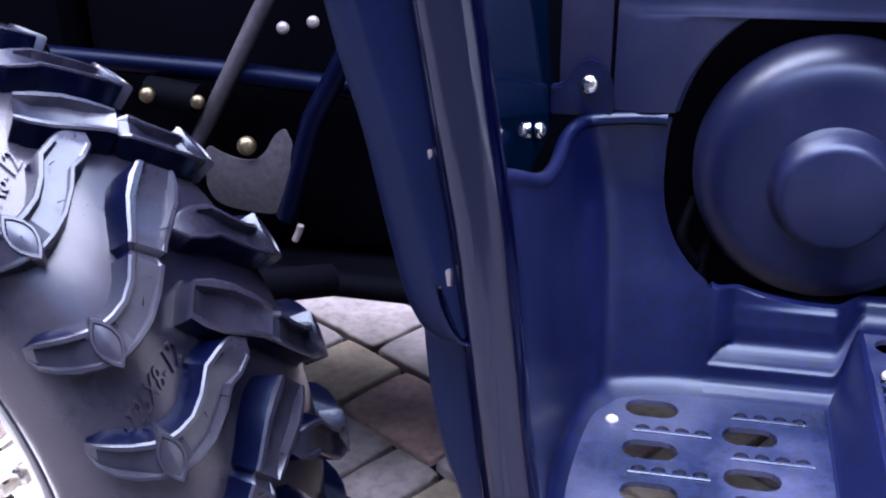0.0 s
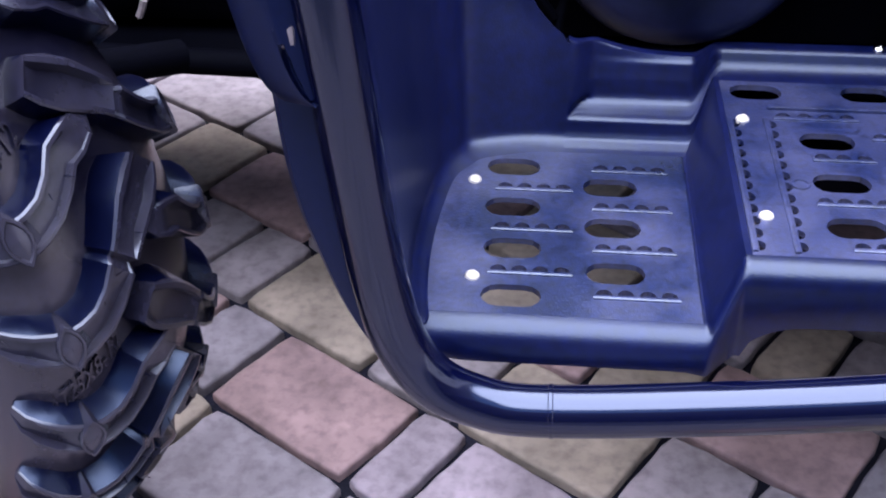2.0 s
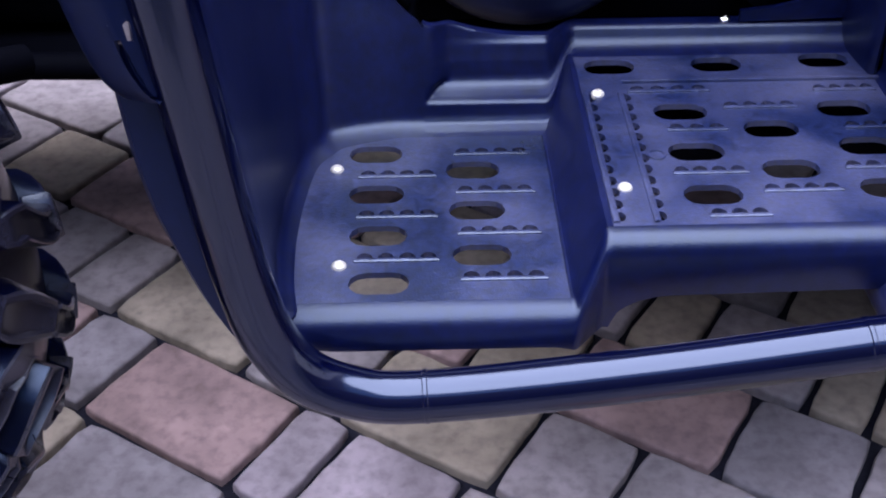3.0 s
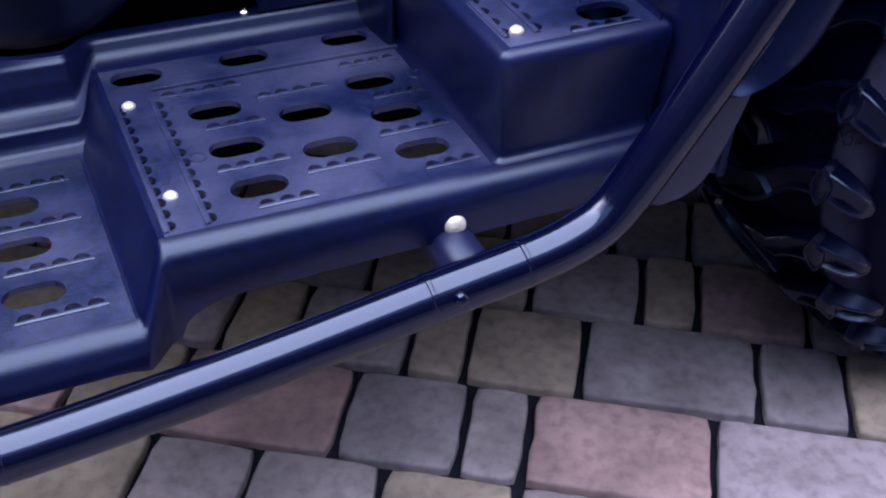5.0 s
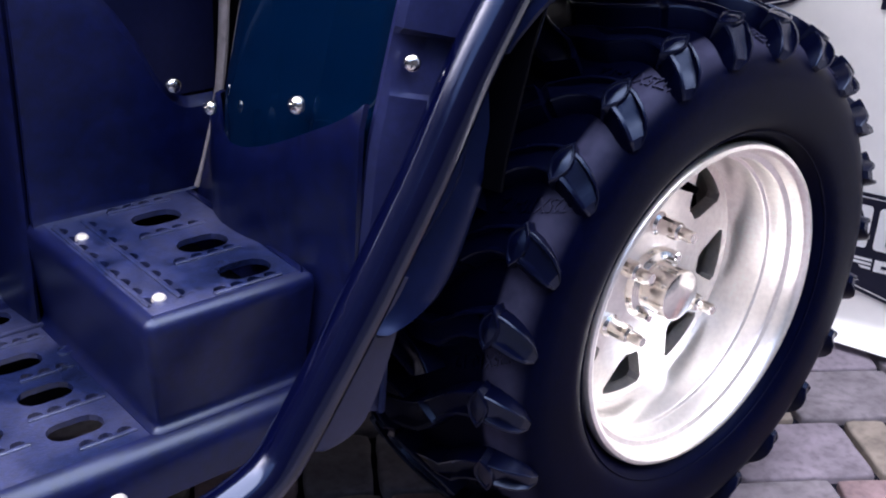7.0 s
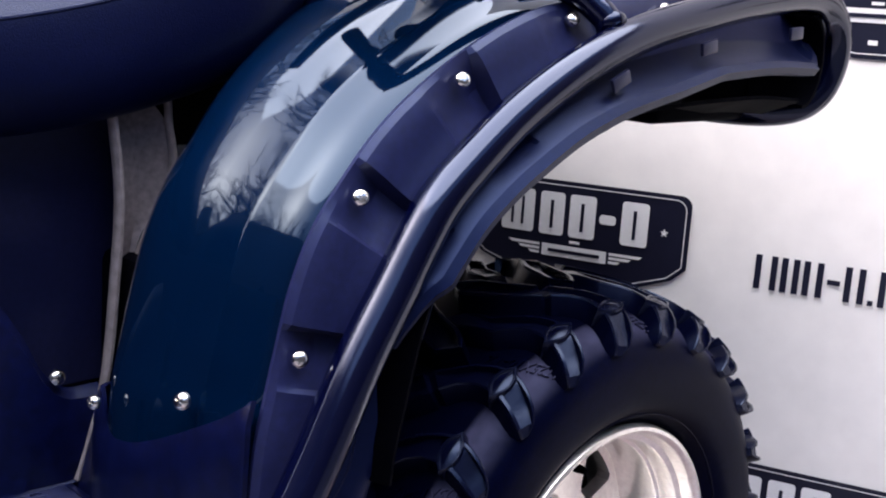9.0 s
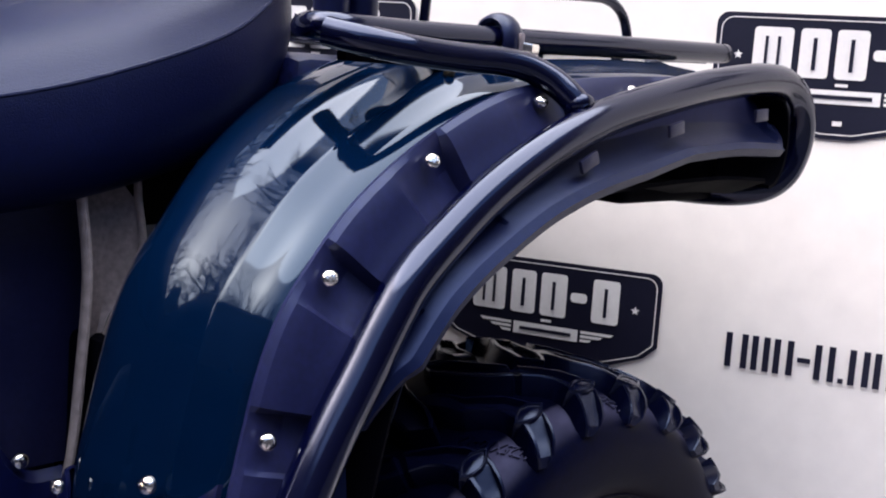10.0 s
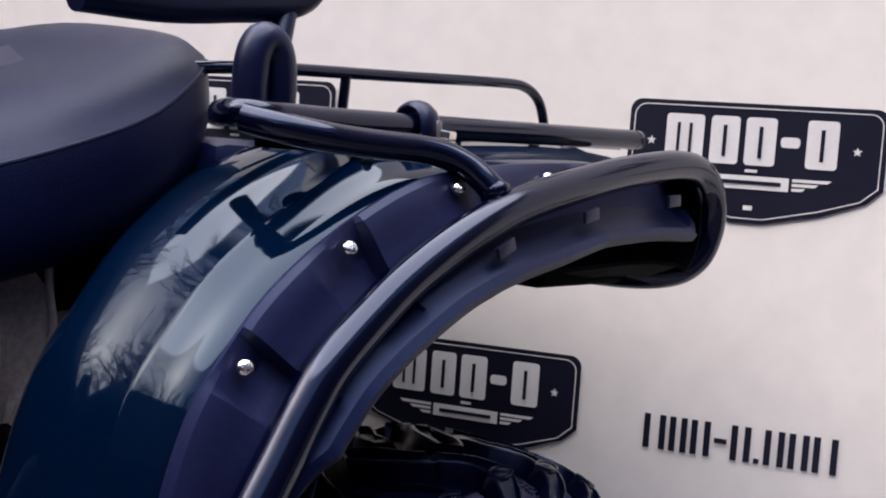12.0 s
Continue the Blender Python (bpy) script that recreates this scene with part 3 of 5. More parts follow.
low_holes = [(0.183, 0.9976), (0.1845, 0.9400), (0.1866, 0.8858), (0.188, 0.8296), (0.261, 0.972), (0.262, 0.9165), (0.263, 0.8603)]
low_ridges = [(0.2005, y, 0.062, 4, "x") for y in (0.967, 0.912, 0.858)] + [(0.2775, y, 0.062, 4, "x") for y in (0.998, 0.943, 0.889, 0.8345)]
mid_holes = [(0.3815, 1.0675), (0.4735, 1.069), (0.567, 1.0735), (0.4283, 0.9918), (0.4945, 0.9636), (0.5605, 0.9927), (0.5619, 0.9367), (0.4295, 0.9327), (0.4955, 0.907), (0.5606, 0.8801), (0.4305, 0.8755)]
mid_ridges = [(x, 0.933, 0.180, 12, "y") for x in (0.3580, 0.3870)]
mid_ridges += [(x, y, long_, teeth, "x") for x, y, long_, teeth in (
    (0.425, 1.0275, 0.068, 4), (0.494, 0.9995, 0.060, 4), (0.5700, 1.0250, 0.052, 4), (0.437, 0.9665, 0.048, 3), (0.5745, 0.9660, 0.044, 3), (0.4345, 0.906, 0.056, 4), (0.5660, 0.9095, 0.060, 4), (0.497, 0.881, 0.058, 4), (0.5735, 0.8545, 0.044, 3), (0.4445, 0.8515, 0.044, 3))]
high_holes = [(0.694, 0.9985), (0.7005, 0.933), (0.7035, 0.8735)]
high_ridges = [(x, 0.9415, 0.166, 9, "y") for x in (0.6180, 0.6430)] + [(0.6925, y, 0.058, 4, "x") for y in (1.0300, 0.9700, 0.9125, 0.8520)]
ys_ = [0.8092 + 0.2218 * k / 12 for k in range(13)]
low_edge = [(0.3225, 0.8092), (0.3225, 1.031)] + [(border(y) - 0.003, y) for y in ys_[::-1]]
mid_edge = [(0.3532, 0.8394), (0.6005, 0.8394), (0.6005, 1.0866), (0.3532, 1.0866)]
high_edge = [(0.6113, 0.8452), (0.7355, 0.8480), (0.7425, 1.052), (0.6113, 1.052)]
for outline, slots, b_, ridges, z in ((low_edge, low_holes, 0.0122, low_ridges, LOW), (mid_edge, mid_holes, 0.0122, mid_ridges, MID), (high_edge, high_holes, 0.0138, high_ridges, HIGH)):
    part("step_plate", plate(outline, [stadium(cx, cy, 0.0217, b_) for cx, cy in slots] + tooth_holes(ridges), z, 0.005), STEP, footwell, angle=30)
    for x, y, length, teeth, along in ridges:
        grip(x, y, z, length, teeth, along)
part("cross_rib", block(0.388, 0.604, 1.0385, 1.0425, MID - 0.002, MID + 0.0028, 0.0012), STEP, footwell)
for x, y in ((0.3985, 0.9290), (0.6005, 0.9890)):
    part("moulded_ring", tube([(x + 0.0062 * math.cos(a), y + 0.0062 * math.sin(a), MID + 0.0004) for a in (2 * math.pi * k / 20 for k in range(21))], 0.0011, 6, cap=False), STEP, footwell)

def riser_at(x):
    """Height and outer edge of the steps along x: the low step climbs to the middle one in a rolled riser."""
    f = min(1.0, max(0.0, (x - 0.322) / 0.030))
    g = min(1.0, max(0.0, (f - 0.10) / 0.78))
    g = 0.85 * g + 0.15 * g * g * (3 - 2 * g)
    return LOW + (MID - LOW) * g, 0.798 + 0.030 * g


def skirt_bottom(x):
    if x < 0.16:
        return 0.264 + 0.020 * ((0.16 - x) / 0.05) ** 2
    if x < 0.352:
        return 0.264 - 0.009 * max(0.0, (x - 0.31) / 0.042)
    f = min(1.0, (x - 0.352) / 0.045)
    return 0.255 + 0.0285 * math.sqrt(1 - (1 - f) ** 2) + 0.0165 * max(0.0, x - 0.397)


# the rolled outer edge of the low and middle steps and the skirt below it, in one moulding
xs_ = [0.112 + 0.210 * k / 20 for k in range(20)] + [0.322 + 0.030 * k / 14 for k in range(14)] + [0.352 + 0.045 * k / 8 for k in range(8)] + [0.397 + 0.363 * k / 20 for k in range(21)]
rows = []
for x in xs_:
    z, y = riser_at(x)
    zb = skirt_bottom(x)
    rows.append([(x, y + 0.0115, z), (x, y + 0.006, z - 0.0004), (x, y + 0.001, z - 0.0022), (x, y - 0.0035, z - 0.0055), (x, y - 0.0065, z - 0.010), (x, y - 0.008, z - 0.016), (x, y - 0.009, (z - 0.016) * 0.5 + zb * 0.5), (x, y - 0.0085, zb + 0.002), (x, y - 0.006, zb)])
part("step_skirt", thick(sheet(rows), 0.004), PLASTIC, footwell)
# riser between the low and middle steps, with a rolled top
rows = []
for k in range(15):
    x = 0.322 + 0.031 * k / 14
    z, y = riser_at(x)
    rows.append([(x, y + 0.0110 + (1.112 - y - 0.0110) * j / 8, z) for j in range(9)])
part("riser", thick(sheet(rows), 0.004), PLASTIC, footwell)
# the high step's sides: a band with a rolled top round its three open edges
plan = [(0.600, 1.048), (0.600, 1.00), (0.600, 0.93), (0.600, 0.865)]
plan += [(0.610 - 0.010 * math.cos(radians(a)), 0.8435 - 0.010 * math.sin(radians(a))) for a in range(0, 91, 15)]
plan += [(0.65, 0.8340), (0.70, 0.8355)] + [(0.7405 + 0.0065 * math.sin(radians(a)), 0.8435 - 0.0065 * math.cos(radians(a))) for a in range(0, 91, 15)] + [(0.751, 0.90), (0.7535, 0.98), (0.755, 1.05)]
rows = []
for i, q in enumerate(plan):
    a, b = Vector(plan[max(i - 1, 0)]), Vector(plan[min(i + 1, len(plan) - 1)])
    d = (b - a).normalized()
    inw = Vector((-d.y, d.x))
    rows.append([(q[0] + inw.x * o, q[1] + inw.y * o, HIGH + dz) for o, dz in ((0.0115, 0.0), (0.0075, -0.0004), (0.0040, -0.0018), (0.0015, -0.0045), (0.0003, -0.008), (0.0, -0.013), (0.0045, -0.05), (0.0082, -0.084), (0.0074, -0.0885), (0.0050, -0.0915), (0.0010, -0.0927), (-0.0020, -0.098))])
part("step_block", thick(sheet(rows), 0.004), PLASTIC, footwell, "high rounded step block")
# borders of the low step, and its front wall rising in a hollow curve to the inner wall
def cut_edge(z):
    """Where the opening round the belt cover cuts the inner wall at height z."""
    d = min(1.0, abs(z - 0.470) / (0.116 if z < 0.470 else 0.150))
    return 0.330 - 0.153 * (1 - d ** 2.4) ** (1 / 2.4)


def cut_low(x):
    """The height of the opening's lower edge at x."""
    d = min(1.0, max(0.0, (0.330 - x) / 0.153))
    return 0.470 - 0.116 * (1 - d ** 2.4) ** (1 / 2.4)


RIM = [(0.775, 0.586), (0.802, 0.577), (0.85, 0.555), (0.90, 0.536), (0.95, 0.520), (1.0, 0.513), (1.05, 0.513), (1.10, 0.515)]


def rim_height(y):
    """How high the front wall stands at depth y."""
    for (ya, za), (yb, zb) in zip(RIM, RIM[1:]):
        if ya <= y <= yb:
            return za + (zb - za) * (y - ya) / (yb - ya)
    return RIM[0][1] if y < RIM[0][0] else RIM[-1][1]


def wall_depth(z):
    return 1.0355 + 0.0525 * min(1.0, max(0.0, (z - LOW) / 0.16)) ** 0.95


rows = []
for k in range(41):
    f = (k / 40) ** 1.8
    row = []
    for j, frac in enumerate((0, 0.06, 0.2, 0.4, 0.6, 0.8, 1, None, None, None, None)):
        y_top = 0.767 + (1.048 - 0.767) * frac if frac is not None else 1.088
        z = LOW - 0.001 + (rim_height(y_top) - LOW) * f
        yi = wall_depth(z)
        out = 0.767 + 0.024 * max(0.0, 1 - (z - LOW) / 0.10) ** 1.5
        y = out + (yi - 0.056 - out) * frac if frac is not None else yi - 0.03
        up = min(1.0, max(0.0, 1 - (z - LOW) / 0.012))
        x = 0.100 + (border(y) - 0.112) * (0.512 - z) / 0.218 + 0.012 * up ** 3.0
        xe = min(cut_edge(z), 0.2235) if z > 0.36 else 0.2235
        if frac is not None:
            row.append((x + (-0.003 if j == 0 else 0.0038), y, z))
        else:
            back = 0.0135 * up ** 4.0
            row.append([(x + 0.010, yi - 0.030 - back * 0.5, z), (x + 0.021, yi - 0.012 - back, z), (x + 0.040 + (xe - x - 0.040) * 0.45, yi - back, z), (xe, yi + 0.001 - back, z)][j - 7])
    rows.append(row)
part("front_wall", thick(sheet([spline(r, 4) for r in rows]), -0.004), PLASTIC, footwell, "tall curved front wall of the footwell")
part("wall_rim", tube(spline([(x - 0.0035, y, z) for x, y, z in rows[-1]], 4), 0.0056, 10), PLASTIC, footwell)
# inner wall behind the steps, with a shelf over the low step, below the belt cover's opening
def wall_strip(x0, x1, prof, name="inner_wall"):
    part(name, thick(sheet([[(x, y, z) for y, z in prof] for x in [x0 + (x1 - x0) * k / 10 for k in range(11)]]), 0.004), PLASTIC, footwell)


def step_in(x, z):
    """How far the ledges beside the low step have come out of the flush wall; their ends run slantwise."""
    d = min(1.0, (x - 0.2235) / (0.005 + 0.021 * min(1.0, max(0.0, (z - 0.3155) / 0.0125))))
    return d * d * (3 - 2 * d)


rows = []
for k in range(61):
    x = 0.2235 + 0.1025 * (k / 60) ** 1.25
    row = []
    for y, z in ((1.022, LOW), (1.028, LOW + 0.0012), (1.0335, LOW + 0.005), (1.0365, LOW + 0.010), (1.0395, 0.3105), (1.0432, 0.3132), (1.0450, 0.3146), (1.0472, 0.3156), (1.0500, 0.3163), (1.0570, 0.3190), (1.0615, 0.3212), (1.0645, 0.3240), (1.0663, 0.3275), (1.0675, 0.3330),
                 (1.0690, 0.3400), (1.0715, 0.3465), (1.0740, 0.3535)):
        d = step_in(x, z)
        flush = wall_depth(z) + 0.001 - 0.0135 * max(0.0, 1 - (z - LOW) / 0.012) ** 4.0
        row.append((x, flush if z < 0.312 else flush + (y - flush) * d, z))
    for g in (0.35, 0.7, 1.0):
        z = 0.3535 + (cut_low(x) + 0.0005 + 0.004 * step_in(x, 0.36) - 0.3535) * g
        row.append((x, wall_depth(z) + 0.001 + (1.074 + 0.004 * g - wall_depth(z)) * step_in(x, z), z))
    row.append((x, row[-1][1] + 0.008, row[-1][2] - 0.0005))
    rows.append(row)
BACK = [(1.0862, MID), (1.0925, MID + 0.0006), (1.0985, MID + 0.0026), (1.1030, MID + 0.0058), (1.1060, MID + 0.0098), (1.1080, MID + 0.0142), (1.1100, MID + 0.0168), (1.1140, MID + 0.0182), (1.1220, MID + 0.0186)]


def resample(points, n):
    """n places at even steps along a line of points."""
    q = [Vector(p) for p in points]
    way = [0.0]
    for a, b in zip(q, q[1:]):
        way.append(way[-1] + (b - a).length)
    return [Vector([float(np.interp(way[-1] * k / (n - 1), way, [p[c] for p in q])) for c in (0, 1)]) for k in range(n)]


# beside the riser the low step's ledges melt into the fillet behind the middle step
low_line, mid_line = resample([(y, z) for _, y, z in rows[-1]], 61), resample(BACK, 61)
rows = [[(row[0][0], *q) for q in resample([(y, z) for _, y, z in row], 61)] for row in rows]
for k in range(1, 15):
    f = k / 14
    f = f * f * (3 - 2 * f)
    rows.append([(0.326 + 0.030 * k / 14, *(a + (b - a) * f)) for a, b in zip(low_line, mid_line)])
part("inner_wall", thick(sheet(rows), 0.004), PLASTIC, footwell)
wall_strip(0.356, 0.602, BACK)
RIV = 0.0056
for at_ in ((0.152, 0.976, LOW), (0.159, 0.850, LOW), (0.366, 1.022, MID), (0.368, 0.886, MID), (0.6265, 0.995, HIGH), (0.6275, 0.8665, HIGH)):
    screw(footwell, at_, (0, 0, 1), RIV, RIVET, "rivet")
screw(footwell, (0.4885, 1.1150, 0.3520), (0, -0.6, 0.8), 0.0050)
screw(footwell, (0.5618, 0.8192, 0.3005), (0, -1, 0.1), 0.0088, RIVET, "rivet")
# bracket from the skirt to the tube
stub = lathe([(0.0001, 0.0), (0.012, 0.0), (0.0175, 0.002), (0.0195, 0.006), (0.0195, 0.070)], 24)
part("tube_bracket", stub, COVER, footwell, at=pose(0.5600, 0.772, 0.2790))
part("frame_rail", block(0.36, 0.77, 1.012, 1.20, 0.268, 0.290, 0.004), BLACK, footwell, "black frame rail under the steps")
# solid black block put where the high step's hollow is only in shade
part("step_box", block(0.618, 0.738, 0.858, 1.04, 0.300, 0.385, 0.004), BLACK, footwell, "black block standing for the shade under the high step")

# ---- belt cover and engine side ----
engine = tagged(under(new("engine"), quad), "black engine and belt drive behind the footwell")
CV = Vector((0.3150, 1.125, 0.4555))
cover = lathe([(0.0001, -0.044), (0.040, -0.044), (0.0445, -0.042), (0.0475, -0.037), (0.0500, -0.026), (0.0540, -0.021), (0.060, -0.020), (0.086, -0.018), (0.097, -0.015), (0.106, -0.008),
               (0.1125, 0.004), (0.1150, 0.018), (0.1150, 0.05)], 96)
part("belt_cover", cover, COVER, engine, "round domed black belt cover", at=Matrix.Translation(CV))
rear_cv = lathe([(0.0001, -0.02), (0.06, -0.02), (0.085, -0.012), (0.094, 0.004), (0.096, 0.05)], 64)
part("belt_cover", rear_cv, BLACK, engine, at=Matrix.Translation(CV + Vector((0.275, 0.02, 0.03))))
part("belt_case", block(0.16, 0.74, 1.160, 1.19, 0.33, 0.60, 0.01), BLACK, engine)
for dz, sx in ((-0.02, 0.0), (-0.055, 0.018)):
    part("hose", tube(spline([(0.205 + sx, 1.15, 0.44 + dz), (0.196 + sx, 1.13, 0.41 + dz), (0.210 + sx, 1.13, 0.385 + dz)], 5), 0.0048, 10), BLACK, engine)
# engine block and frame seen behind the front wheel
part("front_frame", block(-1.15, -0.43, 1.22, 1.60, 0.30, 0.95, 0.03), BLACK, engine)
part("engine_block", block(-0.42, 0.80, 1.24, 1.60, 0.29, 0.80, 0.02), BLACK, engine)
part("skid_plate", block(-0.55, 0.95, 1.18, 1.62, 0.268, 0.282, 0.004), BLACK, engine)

side_cover = tagged(under(new("side_cover"), quad), "satin black side panels over the engine")


def opening_panel(name, x0, x1, z0, z1, y0, y1, mat, n=40):
    """A panel whose edge is cut round the belt cover: rows run from the outer edge to the cut."""
    rows = []
    for k in range(n + 1):
        z = z0 + (z1 - z0) * k / n
        xe = cut_edge(z) if z < 0.602 else x1
        y = y0 + (y1 - y0) * k / n
        rows.append([(x0 + (xe - x0) * f, y - 0.004 * math.sin(math.pi * f), z) for f in (0, 0.1, 0.3, 0.5, 0.7, 0.9, 0.97, 1)] + [(xe + 0.004, y + 0.006, z)])
    part(name, thick(sheet(rows), 0.005), mat, side_cover)


opening_panel("upper_panel", 0.132, 0.80, 0.5195, 0.74, 1.088, 1.122, PANEL)
part("front_strip", thick(sheet([[(x, 1.092 + 0.05 * (z - 0.5), z) for z in (0.518, 0.57, 0.62, 0.74)] for x in (0.088, 0.10, 0.115, 0.1285)]), 0.005), PANEL, side_cover)
tab = [(0.082, 0.516), (0.133, 0.516), (0.133, 0.535), (0.130, 0.548), (0.122, 0.560), (0.112, 0.563), (0.103, 0.558), (0.096, 0.547), (0.090, 0.541), (0.082, 0.540)]
bm = bmesh.new()
face = bm.faces.new([bm.verts.new((x, 1.078, z)) for x, z in tab])
ext = bmesh.ops.extrude_face_region(bm, geom=[face])
for v in (g for g in ext["geom"] if isinstance(g, bmesh.types.BMVert)):
    v.co.y += 0.008
bmesh.ops.bevel(bm, geom=bm.edges[:], offset=0.0015, segments=2, affect="EDGES")
part("mounting_tab", bm, PLASTIC, side_cover)
screw(side_cover, (0.113, 1.0775, 0.543), (0, -1, 0.1), 0.008)
# rear side cover over the high step: its top edge sweeps down in a round shoulder to the fender
TOPS = [(0.604, 0.640), (0.640, 0.628), (0.665, 0.613), (0.687, 0.592), (0.709, 0.558), (0.723, 0.529), (0.737, 0.512), (0.751, 0.5045), (0.766, 0.5035), (0.7805, 0.5040)]
tops = [Vector((q.x, q.z)) for q in spline([(x, 0, z) for x, z in TOPS], 4)]
rows = []
for x, top in tops:
    low_x = 0.604 + (min(x, 0.7805) - 0.604) * 0.856
    rows.append([(low_x + (x - low_x) * g, 1.045 - 0.003 * math.sin(math.pi * g) - 0.004 * max(0, 0.04 - g) / 0.04 + (0.008 * max(0, g - 0.93) / 0.07), HIGH - 0.004 + (top - HIGH + 0.004) * g) for g in (0, 0.02, 0.05, 0.2, 0.4, 0.6, 0.8, 0.93, 0.97, 1)])
part("rear_panel", thick(sheet(rows), 0.005), PLASTIC, side_cover)
part("panel_return", thick(sheet([[(0.604, 1.046, z), (0.6015, 1.050, z), (0.600, 1.058, z), (0.597, 1.085, z), (0.595, 1.120, z)] for z in (MID, 0.38, 0.43, 0.50, 0.56, 0.62)]), 0.004), PLASTIC, side_cover)
corner = [(0.601, 0.450), (0.5965, 0.425), (0.588, 0.403), (0.573, 0.383), (0.552, 0.3715), (0.530, 0.366), (0.500, 0.3625), (0.500, 0.352), (0.601, 0.352)]
part("opening_corner", thick(sheet([[(x, 1.114, z) for x, z in corner[:7]], [(x, 1.114, z) for x, z in ((0.601, 0.44), (0.601, 0.42), (0.601, 0.39), (0.601, 0.355), (0.57, 0.354), (0.54, 0.353), (0.500, 0.352))]]), 0.004), PLASTIC, side_cover)
part("belt_guard", tube(spline([(0.520, 1.145, 0.36), (0.545, 1.135, 0.40), (0.560, 1.135, 0.46), (0.565, 1.14, 0.54), (0.56, 1.15, 0.61)], 6), 0.022, 14, flat=0.8), BLACK, engine)
screw(side_cover, (0.738, 1.040, 0.5225), (0, -1, 0.1), 0.007)
# dark upper side panel under the seat, with a raised model number
part("seat_side_panel", thick(sheet([[(x, 1.085 - 0.02 * (z - 0.5), z) for z in (0.50, 0.58, 0.66, 0.74, 0.80)] for x in (0.40, 0.5, 0.6, 0.68, 0.735, 0.812)]), 0.005), COVER, side_cover, "dark panel under the seat with a raised number")
cu = bpy.data.curves.new("number", "FONT")
cu.body, cu.size, cu.extrude = "00", 0.060, 0.001
tmp = new("number", cu)
me = bpy.data.meshes.new_from_object(tmp.evaluated_get(bpy.context.evaluated_depsgraph_get()))
bpy.data.objects.remove(tmp)
bm = bmesh.new()
bm.from_mesh(me)
bpy.data.meshes.remove(me)
for v in bm.verts:
    v.co.x = v.co.x * 1.12 + 0.12 * v.co.y
part("number", bm, BLACK, side_cover, "raised dark number", at=pose(0.692, 1.0795, 0.652, 90, 0, 0), angle=20)
STRIP = [(0.7545, 0.427), (0.7673, 0.470), (0.7798, 0.5045), (0.7862, 0.545), (0.7900, 0.590), (0.7945, 0.650), (0.7940, 0.690), (0.7885, 0.738), (0.786, 0.770)]
EDGE = [(0.805, 0.590), (0.8225, 0.634), (0.840, 0.668), (0.8490, 0.694), (0.8475, 0.715), (0.8442, 0.735), (0.842, 0.770)]
face = [spline([(x + 0.004, 1.050, z) for x, z in STRIP[4:]], 3), spline([(x * 0.5 + q * 0.5, 1.056, z) for (x, z), (q, _) in zip(STRIP[4:], EDGE[1:6])], 3), spline([(q, 1.050, z) for q, z in EDGE[1:6]], 3)]
part("grey_bracket", thick(sheet(face), 0.004), STEEL, side_cover, "grey metal bracket under the seat")
part("bracket_edge", tube(spline([(x, 1.044, z) for x, z in EDGE], 6), 0.0050, 10, flat=0.6), ZINC, side_cover)
part("bracket_edge", tube(spline([(x, 1.040, z) for x, z in STRIP], 6), lambda f: 0.0042 + 0.0024 * min(1.0, f * 2.5), 10, flat=0.6), ZINC, side_cover)

# ---- front fender, its flap and the green panel behind it ----
front_fender = tagged(under(new("front_fender"), quad), "rear part of the front fender with its mud flap")
rows = []
for x, z, w in ((-0.012, 0.78, 0.070), (0.000, 0.72, 0.062), (0.013, 0.66, 0.056), (0.024, 0.62, 0.050), (0.035, 0.565, 0.044), (0.044, 0.525, 0.038), (0.052, 0.505, 0.032), (0.060, 0.497, 0.024)):
    rows.append([(x, 0.752, z), (x + 0.003, 0.747, z + 0.001), (x + 0.017, 0.7405, z + 0.0015), (x + 0.022, 0.7388, z + 0.002), (x + w * 0.6, 0.739, z + 0.003), (x + w * 0.85, 0.744, z + 0.004), (x + w, 0.752, z + 0.005)])
part("fender_flap", thick(sheet([spline(r, 4) for r in spline_rows(rows, 4)]), 0.004), FLARE, front_fender, "dark curved fender edge with slots")
for x, z in ((0.051, 0.610), (0.060, 0.539)):
    # a raised pale block stands for the light showing through each slot
    part("slot", block(x - 0.001, x + 0.012, 0.7362, 0.7395, z - 0.007, z + 0.007, 0.0025), STEEL, front_fender, "pale block painting the light that shows through a slot")
rows = []
for x, z, w in ((0.050, 0.500, 0.045), (0.0535, 0.45, 0.045), (0.059, 0.41, 0.042), (0.067, 0.38, 0.038), (0.081, 0.336, 0.030), (0.096, 0.303, 0.022), (0.108, 0.290, 0.012)):
    rows.append([(x, 0.772, z), (x + 0.003, 0.767, z), (x + 0.4 * w, 0.765, z + 0.002), (x + w, 0.772, z + 0.004)])
part("mud_flap", thick(sheet(spline_rows(rows, 4)), 0.004), FLARE, front_fender, "soft dark lower mud flap")
rows = []
for k in range(15):
    f = k / 14
    row = []
    for x, y in ((0.0855, 0.760), (0.0840, 0.80), (0.0815, 0.86), (0.0800, 0.92), (0.0795, 0.98), (0.0805, 1.03), (0.0815, 1.065), (0.083, 1.092)):
        z = rim_height(y) - 0.012 + (0.80 - rim_height(y)) * f
        row.append((x - 0.004 * math.sin(math.pi * f) - 0.03 * f * f, y, z))
    rows.append(row)
part("green_panel", thick(sheet([spline(r, 4) for r in rows]), 0.004), GREEN, front_fender, "glossy dark green fender panel")
screw(front_fender, (0.0835, 1.010, 0.527), (0.95, -0.3, 0.1), 0.0065)

